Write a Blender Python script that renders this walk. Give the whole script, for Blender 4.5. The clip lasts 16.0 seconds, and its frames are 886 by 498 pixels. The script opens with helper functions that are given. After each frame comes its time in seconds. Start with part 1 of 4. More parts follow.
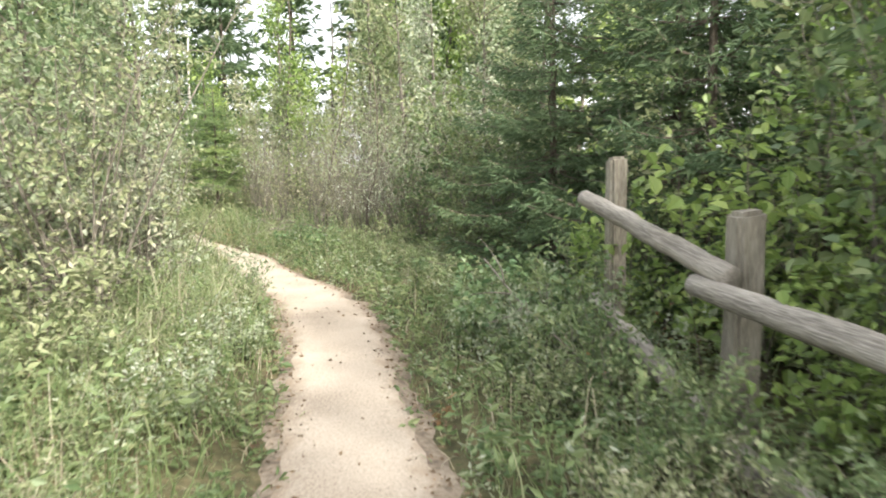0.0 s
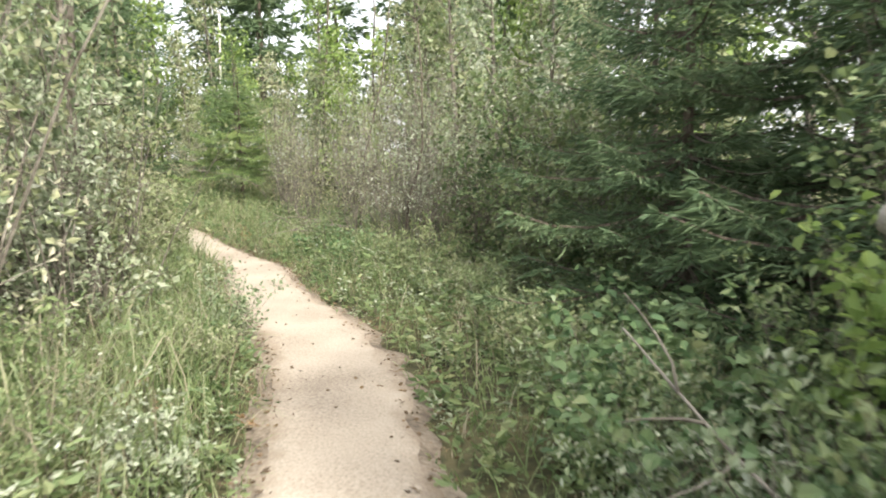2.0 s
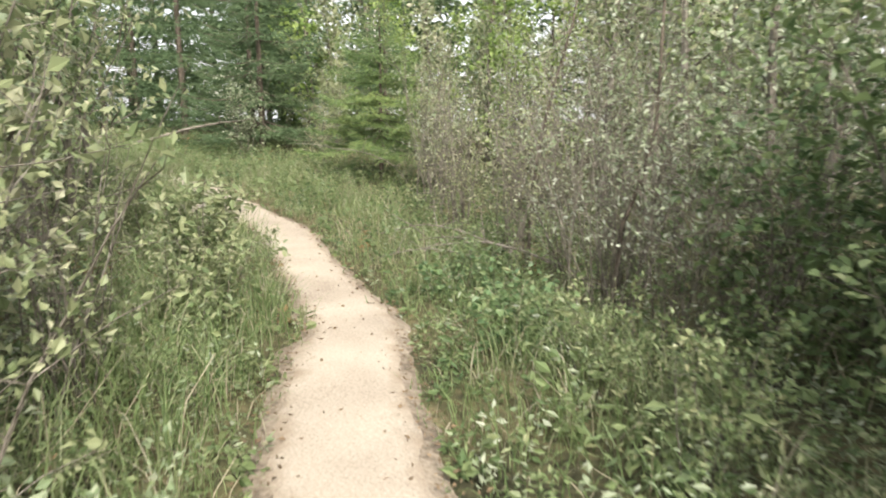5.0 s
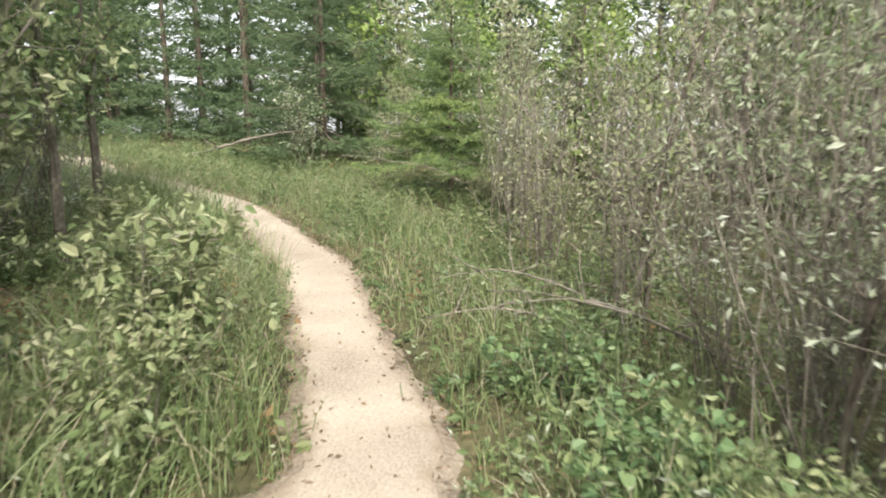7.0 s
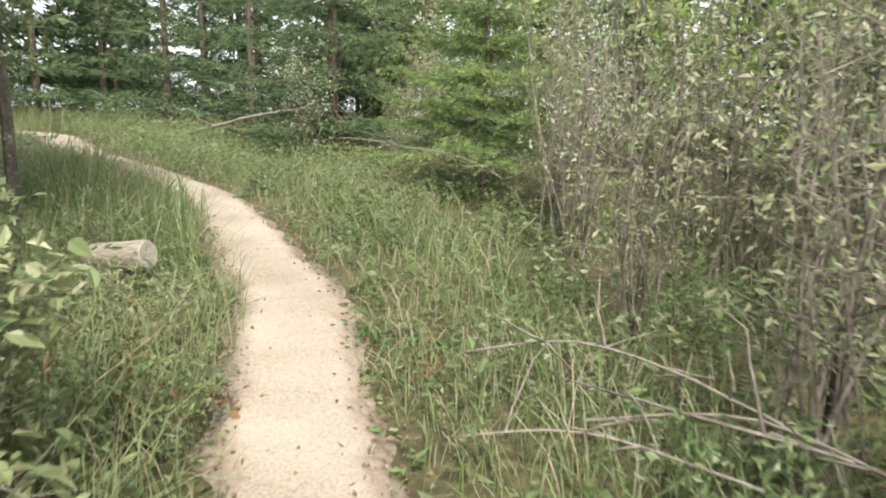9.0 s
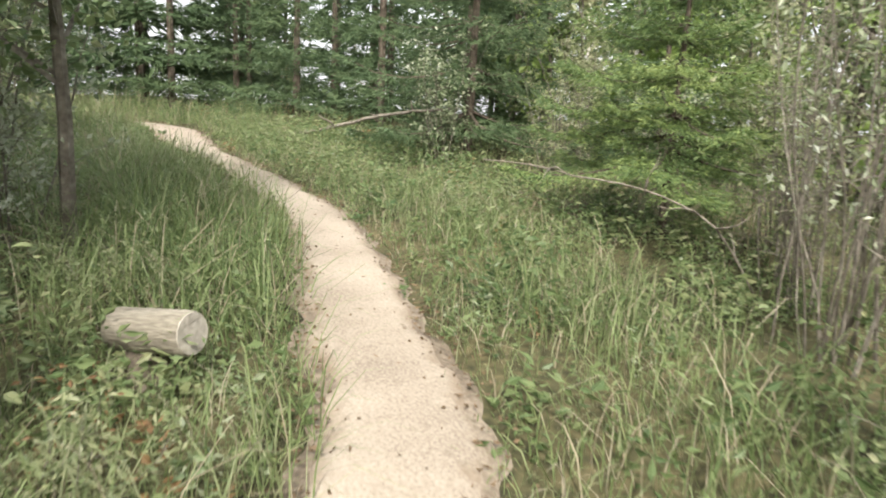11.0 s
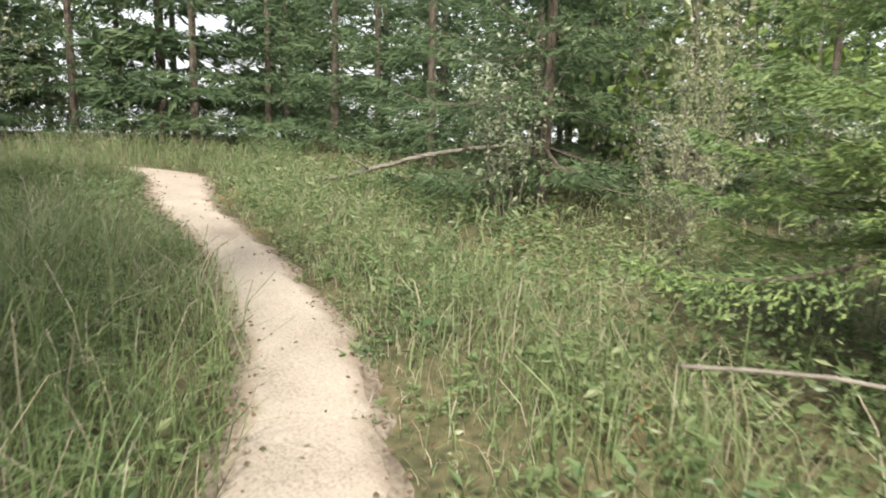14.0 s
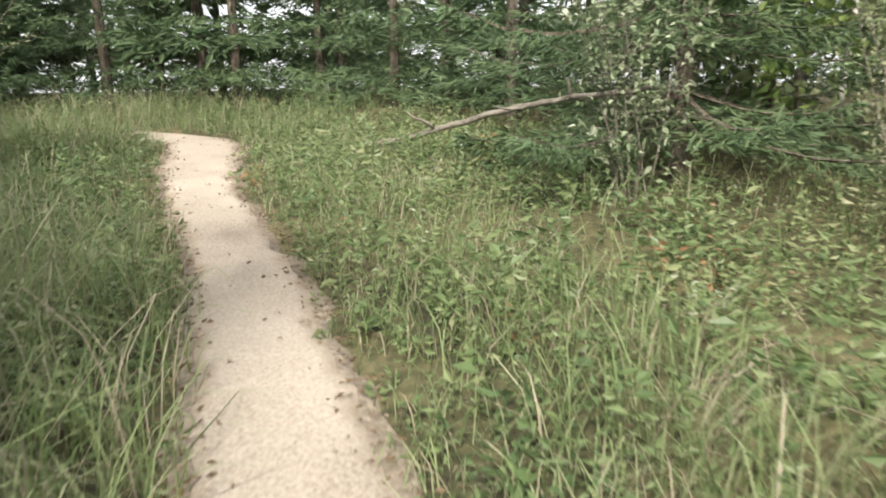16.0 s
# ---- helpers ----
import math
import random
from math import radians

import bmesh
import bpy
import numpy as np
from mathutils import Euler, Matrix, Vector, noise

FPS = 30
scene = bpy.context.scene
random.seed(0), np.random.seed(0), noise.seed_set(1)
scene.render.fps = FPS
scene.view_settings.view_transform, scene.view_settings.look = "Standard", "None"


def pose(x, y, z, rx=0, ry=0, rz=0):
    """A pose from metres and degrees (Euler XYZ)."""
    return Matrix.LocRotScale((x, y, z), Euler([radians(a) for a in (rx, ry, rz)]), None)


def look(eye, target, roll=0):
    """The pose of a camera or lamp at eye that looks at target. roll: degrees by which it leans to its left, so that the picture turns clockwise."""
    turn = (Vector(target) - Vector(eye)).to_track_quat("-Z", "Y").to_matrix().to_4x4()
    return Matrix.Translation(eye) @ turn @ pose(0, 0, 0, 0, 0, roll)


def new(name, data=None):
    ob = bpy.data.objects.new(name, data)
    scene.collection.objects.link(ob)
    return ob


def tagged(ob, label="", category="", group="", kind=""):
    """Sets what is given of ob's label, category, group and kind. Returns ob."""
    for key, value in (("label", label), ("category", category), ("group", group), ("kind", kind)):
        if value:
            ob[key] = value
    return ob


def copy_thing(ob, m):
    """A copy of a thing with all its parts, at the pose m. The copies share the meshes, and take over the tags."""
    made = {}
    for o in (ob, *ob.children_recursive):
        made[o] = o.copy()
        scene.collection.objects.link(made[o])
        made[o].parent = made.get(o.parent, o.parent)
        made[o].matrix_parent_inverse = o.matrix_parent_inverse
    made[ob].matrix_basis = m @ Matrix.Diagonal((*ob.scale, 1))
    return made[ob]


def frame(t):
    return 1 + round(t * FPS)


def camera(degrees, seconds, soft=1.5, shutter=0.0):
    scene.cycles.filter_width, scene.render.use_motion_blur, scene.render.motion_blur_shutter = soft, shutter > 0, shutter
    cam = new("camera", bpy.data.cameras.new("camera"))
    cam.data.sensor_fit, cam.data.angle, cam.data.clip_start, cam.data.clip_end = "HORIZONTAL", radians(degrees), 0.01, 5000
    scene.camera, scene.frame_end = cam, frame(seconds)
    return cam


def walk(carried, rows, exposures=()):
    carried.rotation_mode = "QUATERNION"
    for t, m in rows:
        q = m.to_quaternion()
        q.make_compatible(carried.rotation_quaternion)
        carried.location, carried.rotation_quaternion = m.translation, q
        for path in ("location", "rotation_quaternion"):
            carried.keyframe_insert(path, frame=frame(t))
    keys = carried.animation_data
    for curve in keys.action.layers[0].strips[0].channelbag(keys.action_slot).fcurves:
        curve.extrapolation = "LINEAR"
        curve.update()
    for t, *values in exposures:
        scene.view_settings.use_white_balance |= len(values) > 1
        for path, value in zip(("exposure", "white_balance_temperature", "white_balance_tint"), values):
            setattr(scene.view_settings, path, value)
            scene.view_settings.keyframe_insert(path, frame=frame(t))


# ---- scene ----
# ---- camera and walk: t, x, y, z, yaw, pitch, roll ----
cam = camera(68.0, 16.0, soft=1.9, shutter=0.5)
ROWS = [
    (0, 0.174, 0.146, 1.455, 1.62, -7.04, -1.07),
    (0.5, 0.075, 0.763, 1.442, 1.85, -6.71, -1.01),
    (1, -0.008, 1.395, 1.427, 2.28, -6.64, -0.91),
    (1.5, -0.022, 2.010, 1.430, 4.43, -7.09, -1.30),
    (2, -0.104, 2.626, 1.419, 5.63, -7.79, -0.84),
    (2.5, -0.193, 3.304, 1.406, 7.49, -8.74, -0.29),
    (3, -0.346, 4.023, 1.419, 9.66, -10.24, -0.47),
    (3.5, -0.562, 4.719, 1.458, 12.17, -11.31, -0.75),
    (4, -0.750, 5.344, 1.491, 14.81, -10.89, -0.31),
    (4.5, -0.880, 5.876, 1.576, 16.99, -11.03, 0.45),
    (5, -1.022, 6.440, 1.621, 19.93, -11.00, -0.13),
    (5.2, -1.086, 6.643, 1.613, 20.92, -10.48, 0.09),
    (7.3, -1.917, 8.785, 1.497, 27.46, -9.81, -0.55),
    (7.5, -2.057, 9.028, 1.468, 27.57, -9.82, -0.67),
    (8, -2.317, 9.483, 1.469, 28.18, -10.71, -0.12),
    (8.5, -2.543, 9.914, 1.480, 29.14, -11.26, 0.36),
    (9, -2.782, 10.303, 1.469, 29.02, -11.10, 0.89),
    (9.5, -3.019, 10.643, 1.478, 30.84, -11.03, 1.52),
    (10, -3.224, 10.881, 1.514, 34.44, -11.27, 1.18),
    (10.2, -3.400, 11.050, 1.467, 36.02, -10.59, 1.73),
    (12.3, -4.877, 12.698, 1.740, 42.66, -12.46, 2.36),
    (12.5, -5.010, 12.860, 1.730, 43.69, -12.02, 1.94),
    (13, -5.314, 13.229, 1.717, 45.86, -10.85, 1.09),
    (13.5, -5.666, 13.611, 1.698, 44.83, -9.37, 1.27),
    (14, -5.991, 13.917, 1.699, 45.12, -9.38, 1.34),
    (14.5, -6.468, 14.294, 1.692, 46.41, -12.43, 0.40),
    (15, -6.927, 14.683, 1.665, 48.70, -14.84, -0.27),
    (15.5, -7.309, 14.974, 1.671, 49.93, -14.06, -0.33),
    (16, -7.720, 15.290, 1.712, 51.23, -13.84, -0.79),
]
EXPOSURES = [(0.0, 1.55), (2.0, 1.36), (5.0, 1.22), (9.0, 1.12), (16.0, 1.09)]


def cam_pose(x, y, z, yaw, pitch, roll):
    return pose(x, y, z, 0, 0, yaw) @ pose(0, 0, 0, 90 + pitch) @ pose(0, 0, 0, 0, 0, roll)


walk(cam, [(r[0], cam_pose(*r[1:])) for r in ROWS], EXPOSURES)

# ---- world and sun ----
SUN_AZ, SUN_EL = math.atan2(0.62, -0.78), radians(43)
world = bpy.data.worlds.new("world")
scene.world = world
world.use_nodes = True
wn, wl = world.node_tree.nodes, world.node_tree.links
sky = wn.new("ShaderNodeTexSky")
sky.sky_type, sky.sun_disc = "NISHITA", False
sky.sun_elevation, sky.sun_rotation = SUN_EL, SUN_AZ
sky.air_density, sky.dust_density, sky.ozone_density = 1.0, 9.0, 0.4
wn["Background"].inputs["Strength"].default_value = 0.15
veil = wn.new("ShaderNodeMix")  # thin white cloud over the whole sky
veil.data_type = "RGBA"
veil.inputs["Factor"].default_value = 0.6
veil.inputs["B"].default_value = (6.4, 6.5, 6.6, 1)
wl.new(sky.outputs[0], veil.inputs["A"])
wl.new(veil.outputs["Result"], wn["Background"].inputs["Color"])
sun_data = bpy.data.lights.new("sun", "SUN")
sun_data.energy, sun_data.angle, sun_data.color = 3.0, radians(2.5), (1.0, 0.95, 0.86)
sun = new("sun", sun_data)
sun_way = Vector((math.sin(SUN_AZ) * math.cos(SUN_EL), math.cos(SUN_AZ) * math.cos(SUN_EL), math.sin(SUN_EL)))
sun.matrix_world = look(sun_way * 60, (0, 0, 0))

# ---- materials ----


def material(name):
    m = bpy.data.materials.new(name)
    m.use_nodes = True
    nt = m.node_tree
    nt.nodes.clear()
    return m, nt, nt.nodes, nt.links


def ramp(nodes, stops):
    r = nodes.new("ShaderNodeValToRGB")
    while len(r.color_ramp.elements) < len(stops):
        r.color_ramp.elements.new(0.5)
    for e, (p, c) in zip(r.color_ramp.elements, stops):
        e.position, e.color = p, (*c, 1)
    return r


def foliage(name, colours, through_light=0.35, rough=0.5, patch=0.6):
    """Leaves and blades: each one has its own tone, and whole patches differ."""
    m, nt, n, l = material(name)
    geo, coord = n.new("ShaderNodeNewGeometry"), n.new("ShaderNodeTexCoord")
    big = n.new("ShaderNodeTexNoise")
    big.inputs["Scale"].default_value, big.inputs["Detail"].default_value = patch, 3
    l.new(geo.outputs["Position"], big.inputs["Vector"])
    mix = n.new("ShaderNodeMath")
    mix.operation = "MULTIPLY_ADD"
    mix.inputs[1].default_value = 0.55
    l.new(geo.outputs["Random Per Island"], mix.inputs[0])
    half = n.new("ShaderNodeMath")
    half.operation = "MULTIPLY_ADD"
    half.inputs[1].default_value, half.inputs[2].default_value = 1.3, -0.42
    l.new(big.outputs["Fac"], half.inputs[0])
    l.new(half.outputs[0], mix.inputs[2])
    r = ramp(n, [(i / (len(colours) - 1), c) for i, c in enumerate(colours)])
    l.new(mix.outputs[0], r.inputs[0])
    body = n.new("ShaderNodeBsdfPrincipled")
    body.inputs["Roughness"].default_value = rough
    body.inputs["Specular IOR Level"].default_value = 0.35
    l.new(r.outputs[0], body.inputs["Base Color"])
    thin = n.new("ShaderNodeBsdfTranslucent")
    l.new(r.outputs[0], thin.inputs["Color"])
    both, out = n.new("ShaderNodeMixShader"), n.new("ShaderNodeOutputMaterial")
    both.inputs[0].default_value = through_light
    l.new(body.outputs[0], both.inputs[1])
    l.new(thin.outputs[0], both.inputs[2])
    l.new(both.outputs[0], out.inputs[0])
    return m


def rough_surface(name, stops, scale, fine, bump=0.3, rough=0.9, stretch=(1, 1, 1), own=False):
    """Soil, bark and weathered wood: stains at one scale, grain at another, relief."""
    m, nt, n, l = material(name)
    coord, space = n.new("ShaderNodeTexCoord"), n.new("ShaderNodeMapping")
    space.inputs["Scale"].default_value = stretch
    l.new(coord.outputs["Object"], space.inputs[0])
    a, b = n.new("ShaderNodeTexNoise"), n.new("ShaderNodeTexNoise")
    a.inputs["Scale"].default_value, a.inputs["Detail"].default_value = scale, 5
    b.inputs["Scale"].default_value, b.inputs["Detail"].default_value = fine, 6
    l.new(space.outputs[0], a.inputs["Vector"])
    l.new(space.outputs[0], b.inputs["Vector"])
    add = n.new("ShaderNodeMath")
    add.operation = "ADD"
    l.new(a.outputs["Fac"], add.inputs[0])
    l.new(b.outputs["Fac"], add.inputs[1])
    sub = n.new("ShaderNodeMath")
    sub.operation = "MULTIPLY_ADD"
    sub.inputs[1].default_value, sub.inputs[2].default_value = 1.25, -0.75
    l.new(add.outputs[0], sub.inputs[0])
    r = ramp(n, stops)
    l.new(sub.outputs[0], r.inputs[0])
    body, out, relief = n.new("ShaderNodeBsdfPrincipled"), n.new("ShaderNodeOutputMaterial"), n.new("ShaderNodeBump")
    relief.inputs["Strength"].default_value, relief.inputs["Distance"].default_value = bump, 0.02
    l.new(add.outputs[0], relief.inputs["Height"])
    l.new(relief.outputs[0], body.inputs["Normal"])
    body.inputs["Roughness"].default_value = rough
    body.inputs["Specular IOR Level"].default_value = 0.2
    l.new(r.outputs[0], body.inputs["Base Color"])
    l.new(body.outputs[0], out.inputs[0])
    return m


SAND = rough_surface("trodden_sand", [(0.15, (0.212, 0.179, 0.144)), (0.45, (0.312, 0.270, 0.220)), (0.85, (0.400, 0.354, 0.294))], 1.1, 60, 0.05)


def ragged_margin(m, colour):
    """Trodden-in litter and soil along the path's edges."""
    n, l = m.node_tree.nodes, m.node_tree.links
    edge, coord, tex, add = n.new("ShaderNodeAttribute"), n.new("ShaderNodeTexCoord"), n.new("ShaderNodeTexNoise"), n.new("ShaderNodeMath")
    edge.attribute_name = "edge"
    tex.inputs["Scale"].default_value, tex.inputs["Detail"].default_value, tex.inputs["Roughness"].default_value = 5.0, 8, 0.7
    l.new(coord.outputs["Object"], tex.inputs["Vector"])
    add.operation = "MULTIPLY_ADD"
    add.inputs[1].default_value = 1.1
    l.new(tex.outputs["Fac"], add.inputs[0])
    l.new(edge.outputs["Fac"], add.inputs[2])
    r = ramp(n, [(0.0, (0, 0, 0)), (1.0, (1, 1, 1))])
    r.color_ramp.elements[0].position, r.color_ramp.elements[1].position = 0.58, 0.80
    half = n.new("ShaderNodeMath")
    half.operation = "MULTIPLY"
    half.inputs[1].default_value = 0.5
    l.new(add.outputs[0], half.inputs[0])
    l.new(half.outputs[0], r.inputs[0])
    mix = n.new("ShaderNodeMix")
    mix.data_type = "RGBA"
    body = next(k for k in n if k.type == "BSDF_PRINCIPLED")
    old = body.inputs["Base Color"].links[0].from_socket
    l.new(r.outputs[0], mix.inputs["Factor"])
    l.new(old, mix.inputs["A"])
    mix.inputs["B"].default_value = (*colour, 1)
    l.new(mix.outputs["Result"], body.inputs["Base Color"])


ragged_margin(SAND, (0.20, 0.155, 0.11))
SOIL = rough_surface("litter_soil", [(0.2, (0.032, 0.032, 0.018)), (0.5, (0.07, 0.068, 0.034)), (0.85, (0.14, 0.12, 0.065))], 0.8, 16, 0.6)
EDGE = rough_surface("brown_verge_soil", [(0.2, (0.108, 0.087, 0.066)), (0.5, (0.194, 0.160, 0.123)), (0.9, (0.302, 0.258, 0.205))], 2.5, 30, 0.6)
GREY_WOOD = rough_surface("weathered_grey_wood", [(0.15, (0.128, 0.116, 0.092)), (0.5, (0.240, 0.220, 0.180)), (0.9, (0.368, 0.344, 0.288))], 2.2, 22, 0.5, 0.85, (6, 6, 0.7))
RAIL_WOOD = rough_surface("weathered_rail_wood", [(0.15, (0.136, 0.124, 0.107)), (0.5, (0.264, 0.244, 0.213)), (0.9, (0.384, 0.360, 0.320))], 2.2, 20, 0.5, 0.8, (6, 6, 0.5))
CUT_WOOD = rough_surface("sawn_pale_wood", [(0.2, (0.30, 0.28, 0.245)), (0.8, (0.50, 0.47, 0.42))], 3, 30, 0.2)
BARK = rough_surface("dark_bark", [(0.2, (0.045, 0.038, 0.03)), (0.6, (0.12, 0.10, 0.08)), (0.9, (0.20, 0.175, 0.14))], 4, 26, 0.7, 0.9, (2, 2, 0.6))
TWIG = rough_surface("grey_brown_twig", [(0.2, (0.085, 0.075, 0.06)), (0.6, (0.17, 0.155, 0.13)), (0.9, (0.29, 0.27, 0.23))], 4, 20, 0.3)
DEAD = rough_surface("bleached_dead_wood", [(0.2, (0.117, 0.105, 0.086)), (0.8, (0.265, 0.242, 0.207))], 4, 20, 0.3)
GRASS = foliage("meadow_grass", [(0.082, 0.127, 0.052), (0.143, 0.204, 0.080), (0.219, 0.274, 0.125), (0.344, 0.350, 0.229)], 0.4, 0.5, 0.5)
DRY = foliage("dry_grass", [(0.202, 0.176, 0.120), (0.332, 0.294, 0.210), (0.424, 0.392, 0.308)], 0.3, 0.6, 0.8)
HERB = foliage("broad_herb_leaf", [(0.066, 0.117, 0.048), (0.127, 0.186, 0.079), (0.208, 0.266, 0.122), (0.329, 0.332, 0.189)], 0.38, 0.4, 0.7)
RED = foliage("autumn_herb_leaf", [(0.17, 0.10, 0.05), (0.25, 0.155, 0.08), (0.29, 0.20, 0.10)], 0.3, 0.5, 0.9)
WILLOW = foliage("willow_leaf", [(0.097, 0.150, 0.065), (0.181, 0.231, 0.112), (0.295, 0.322, 0.179), (0.475, 0.461, 0.355)], 0.38, 0.42, 0.45)
PALE = foliage("pale_turning_leaf", [(0.122, 0.187, 0.088), (0.224, 0.286, 0.162), (0.374, 0.417, 0.296), (0.542, 0.581, 0.502)], 0.38, 0.4, 0.6)
POPLAR = foliage("poplar_leaf", [(0.129, 0.212, 0.060), (0.215, 0.308, 0.091), (0.344, 0.426, 0.136)], 0.42, 0.4, 0.5)
LUSH = foliage("lush_broad_leaf", [(0.077, 0.145, 0.068), (0.134, 0.220, 0.103), (0.206, 0.290, 0.137), (0.309, 0.334, 0.171)], 0.4, 0.42, 1.2)
NEEDLE = foliage("spruce_needles", [(0.050, 0.087, 0.043), (0.090, 0.143, 0.068), (0.148, 0.198, 0.095)], 0.25, 0.65, 0.9)
NEEDLE_BRIGHT = foliage("young_spruce_needles", [(0.085, 0.146, 0.061), (0.157, 0.232, 0.087), (0.285, 0.353, 0.123)], 0.25, 0.5, 0.9)

# ---- mesh helpers ----


class Build:
    """Collects vertices and faces, then makes one mesh."""

    def __init__(self):
        self.v, self.f, self.count = [], [], 0

    def put(self, verts, faces):
        verts = np.asarray(verts, float).reshape(-1, 3)
        self.v.append(verts)
        self.f.extend([[i + self.count for i in f] for f in faces])
        self.count += len(verts)

    def many(self, verts, faces):
        """verts: (n, k, 3); the same faces for each of the n pieces."""
        n, k = verts.shape[:2]
        self.v.append(verts.reshape(-1, 3))
        for f in faces:
            self.f.extend((np.arange(n)[:, None] * k + np.array(f) + self.count).tolist())
        self.count += n * k

    def tube(self, points, radii, sides=5, cap=True):
        points = [Vector(p) for p in points]
        rings = []
        for i, (p, r) in enumerate(zip(points, radii)):
            way = (points[min(i + 1, len(points) - 1)] - points[max(i - 1, 0)]).normalized()
            a = way.orthogonal().normalized() if abs(way.z) > 0.95 else way.cross(Vector((0, 0, 1))).normalized()
            b = way.cross(a)
            rings.append([p + (a * math.cos(t) + b * math.sin(t)) * r for t in (2 * math.pi * j / sides for j in range(sides))])
        faces = [[i * sides + j, i * sides + (j + 1) % sides, (i + 1) * sides + (j + 1) % sides, (i + 1) * sides + j]
                 for i in range(len(points) - 1) for j in range(sides)]
        if cap:
            faces += [list(range(sides))[::-1], [(len(points) - 1) * sides + j for j in range(sides)]]
        self.put([v for ring in rings for v in ring], faces)

    def leaves(self, base, way, length, width, rng, fold=0.25):
        """Folded kites from the points base along way."""
        n = len(base)
        way = way / np.linalg.norm(way, axis=1, keepdims=True)
        side = np.cross(way, rng.normal(size=(n, 3)))
        side /= np.linalg.norm(side, axis=1, keepdims=True) + 1e-9
        up = np.cross(side, way)
        length, width = np.broadcast_to(length, n)[:, None], np.broadcast_to(width, n)[:, None]
        mid = base + way * length * 0.45
        v = np.stack([base, mid + side * width / 2 + up * width * fold, base + way * length, mid - side * width / 2 + up * width * fold], 1)
        self.many(v, [(0, 1, 2), (0, 2, 3)])

    def broad(self, base, way, length, width, rng, fold=0.2):
        """Rounded leaves folded along the midrib, their faces mostly turned up."""
        n = len(base)
        way = way / np.linalg.norm(way, axis=1, keepdims=True)
        side = np.cross(way, np.array((0, 0, 1.0)) + rng.normal(0, 0.45, (n, 3)))
        side /= np.linalg.norm(side, axis=1, keepdims=True) + 1e-9
        up = np.cross(side, way)
        length, width = np.broadcast_to(length, n)[:, None], np.broadcast_to(width, n)[:, None]
        lift = up * width * fold
        low, high = base + way * length * 0.28 + lift, base + way * length * 0.66 + lift * 0.8
        tip = base + way * length - up * length * 0.12
        v = np.stack([base, low + side * width * 0.48, high + side * width * 0.42, tip, high - side * width * 0.42, low - side * width * 0.48], 1)
        self.many(v, [(0, 1, 2, 3), (0, 3, 4, 5)])

    def mesh(self, name, mat, smooth=False):
        me = bpy.data.meshes.new(name)
        me.from_pydata(np.concatenate(self.v).tolist(), [], self.f)
        me.materials.append(mat)
        if smooth:
            me.polygons.foreach_set("use_smooth", [True] * len(me.polygons))
        me.update()
        return me


def part(name, mesh, parent, label=""):
    ob = new(name, mesh)
    ob.parent = parent
    return tagged(ob, label)


# ---- the line of the path: x, y, width ----
TRAIL = [(0.9, -9.0, 0.8), (0.5, -3.0, 0.8), (0.15, 0.0, 0.85), (-0.33, 3.03, 0.85), (-0.60, 4.25, 0.82), (-0.93, 5.7, 0.92), (-1.33, 7.0, 0.98),
         (-1.80, 7.95, 0.95), (-2.48, 9.08, 0.90), (-3.10, 10.25, 0.86), (-3.42, 10.97, 0.80), (-4.07, 11.74, 0.74), (-5.1, 12.86, 0.74),
         (-5.95, 13.78, 0.76), (-6.77, 14.34, 0.76), (-7.58, 14.94, 0.76), (-8.72, 15.67, 0.70), (-9.45, 16.04, 0.68), (-10.4, 16.38, 0.66), (-11.8, 16.84, 0.64),
         (-13.7, 17.30, 0.70), (-15.1, 17.77, 0.9), (-16.3, 18.25, 0.95), (-17.2, 18.25, 0.85), (-18.4, 17.5, 0.8), (-19.3, 15.8, 0.8), (-19.8, 12.5, 0.8)]


def spline(points, step):
    p = np.array(points)
    out = []
    for i in range(len(p) - 1):
        a, b, c, d = p[max(i - 1, 0)], p[i], p[i + 1], p[min(i + 2, len(p) - 1)]
        n = max(2, int(np.linalg.norm(c[:2] - b[:2]) / step))
        for s in np.arange(n) / n:
            out.append(0.5 * (2 * b + (c - a) * s + (2 * a - 5 * b + 4 * c - d) * s * s + (3 * b - a - 3 * c + d) * s ** 3))
    return np.array(out + [p[-1]])


LINE = spline(TRAIL, 0.09)


def off_path(x, y):
    """Distance outside the path's edge, and the side (+1 to the right of the walk)."""
    x, y = np.asarray(x, float), np.asarray(y, float)
    best, side = np.full(x.shape, 1e9), np.zeros(x.shape)
    for i in range(0, len(LINE) - 1, 4):
        px, py, w = LINE[i]
        d = np.hypot(x - px, y - py) - w / 2
        qx, qy = LINE[min(i + 4, len(LINE) - 1)][:2] - LINE[i][:2]
        s = np.sign((x - px) * qy - (y - py) * qx)
        side = np.where(d < best, s, side)
        best = np.minimum(best, d)
    return best, side


def hill(x, y):
    """The ground rises steadily past the bend."""
    u = np.minimum(-(np.asarray(x, float) + 3.6) * 0.76 + (np.asarray(y, float) - 11.2) * 0.65, 22)
    return 0.075 * np.where(u < 2, np.clip(u + 0.5, 0, 2.5) ** 2 / 5, u - 0.75)


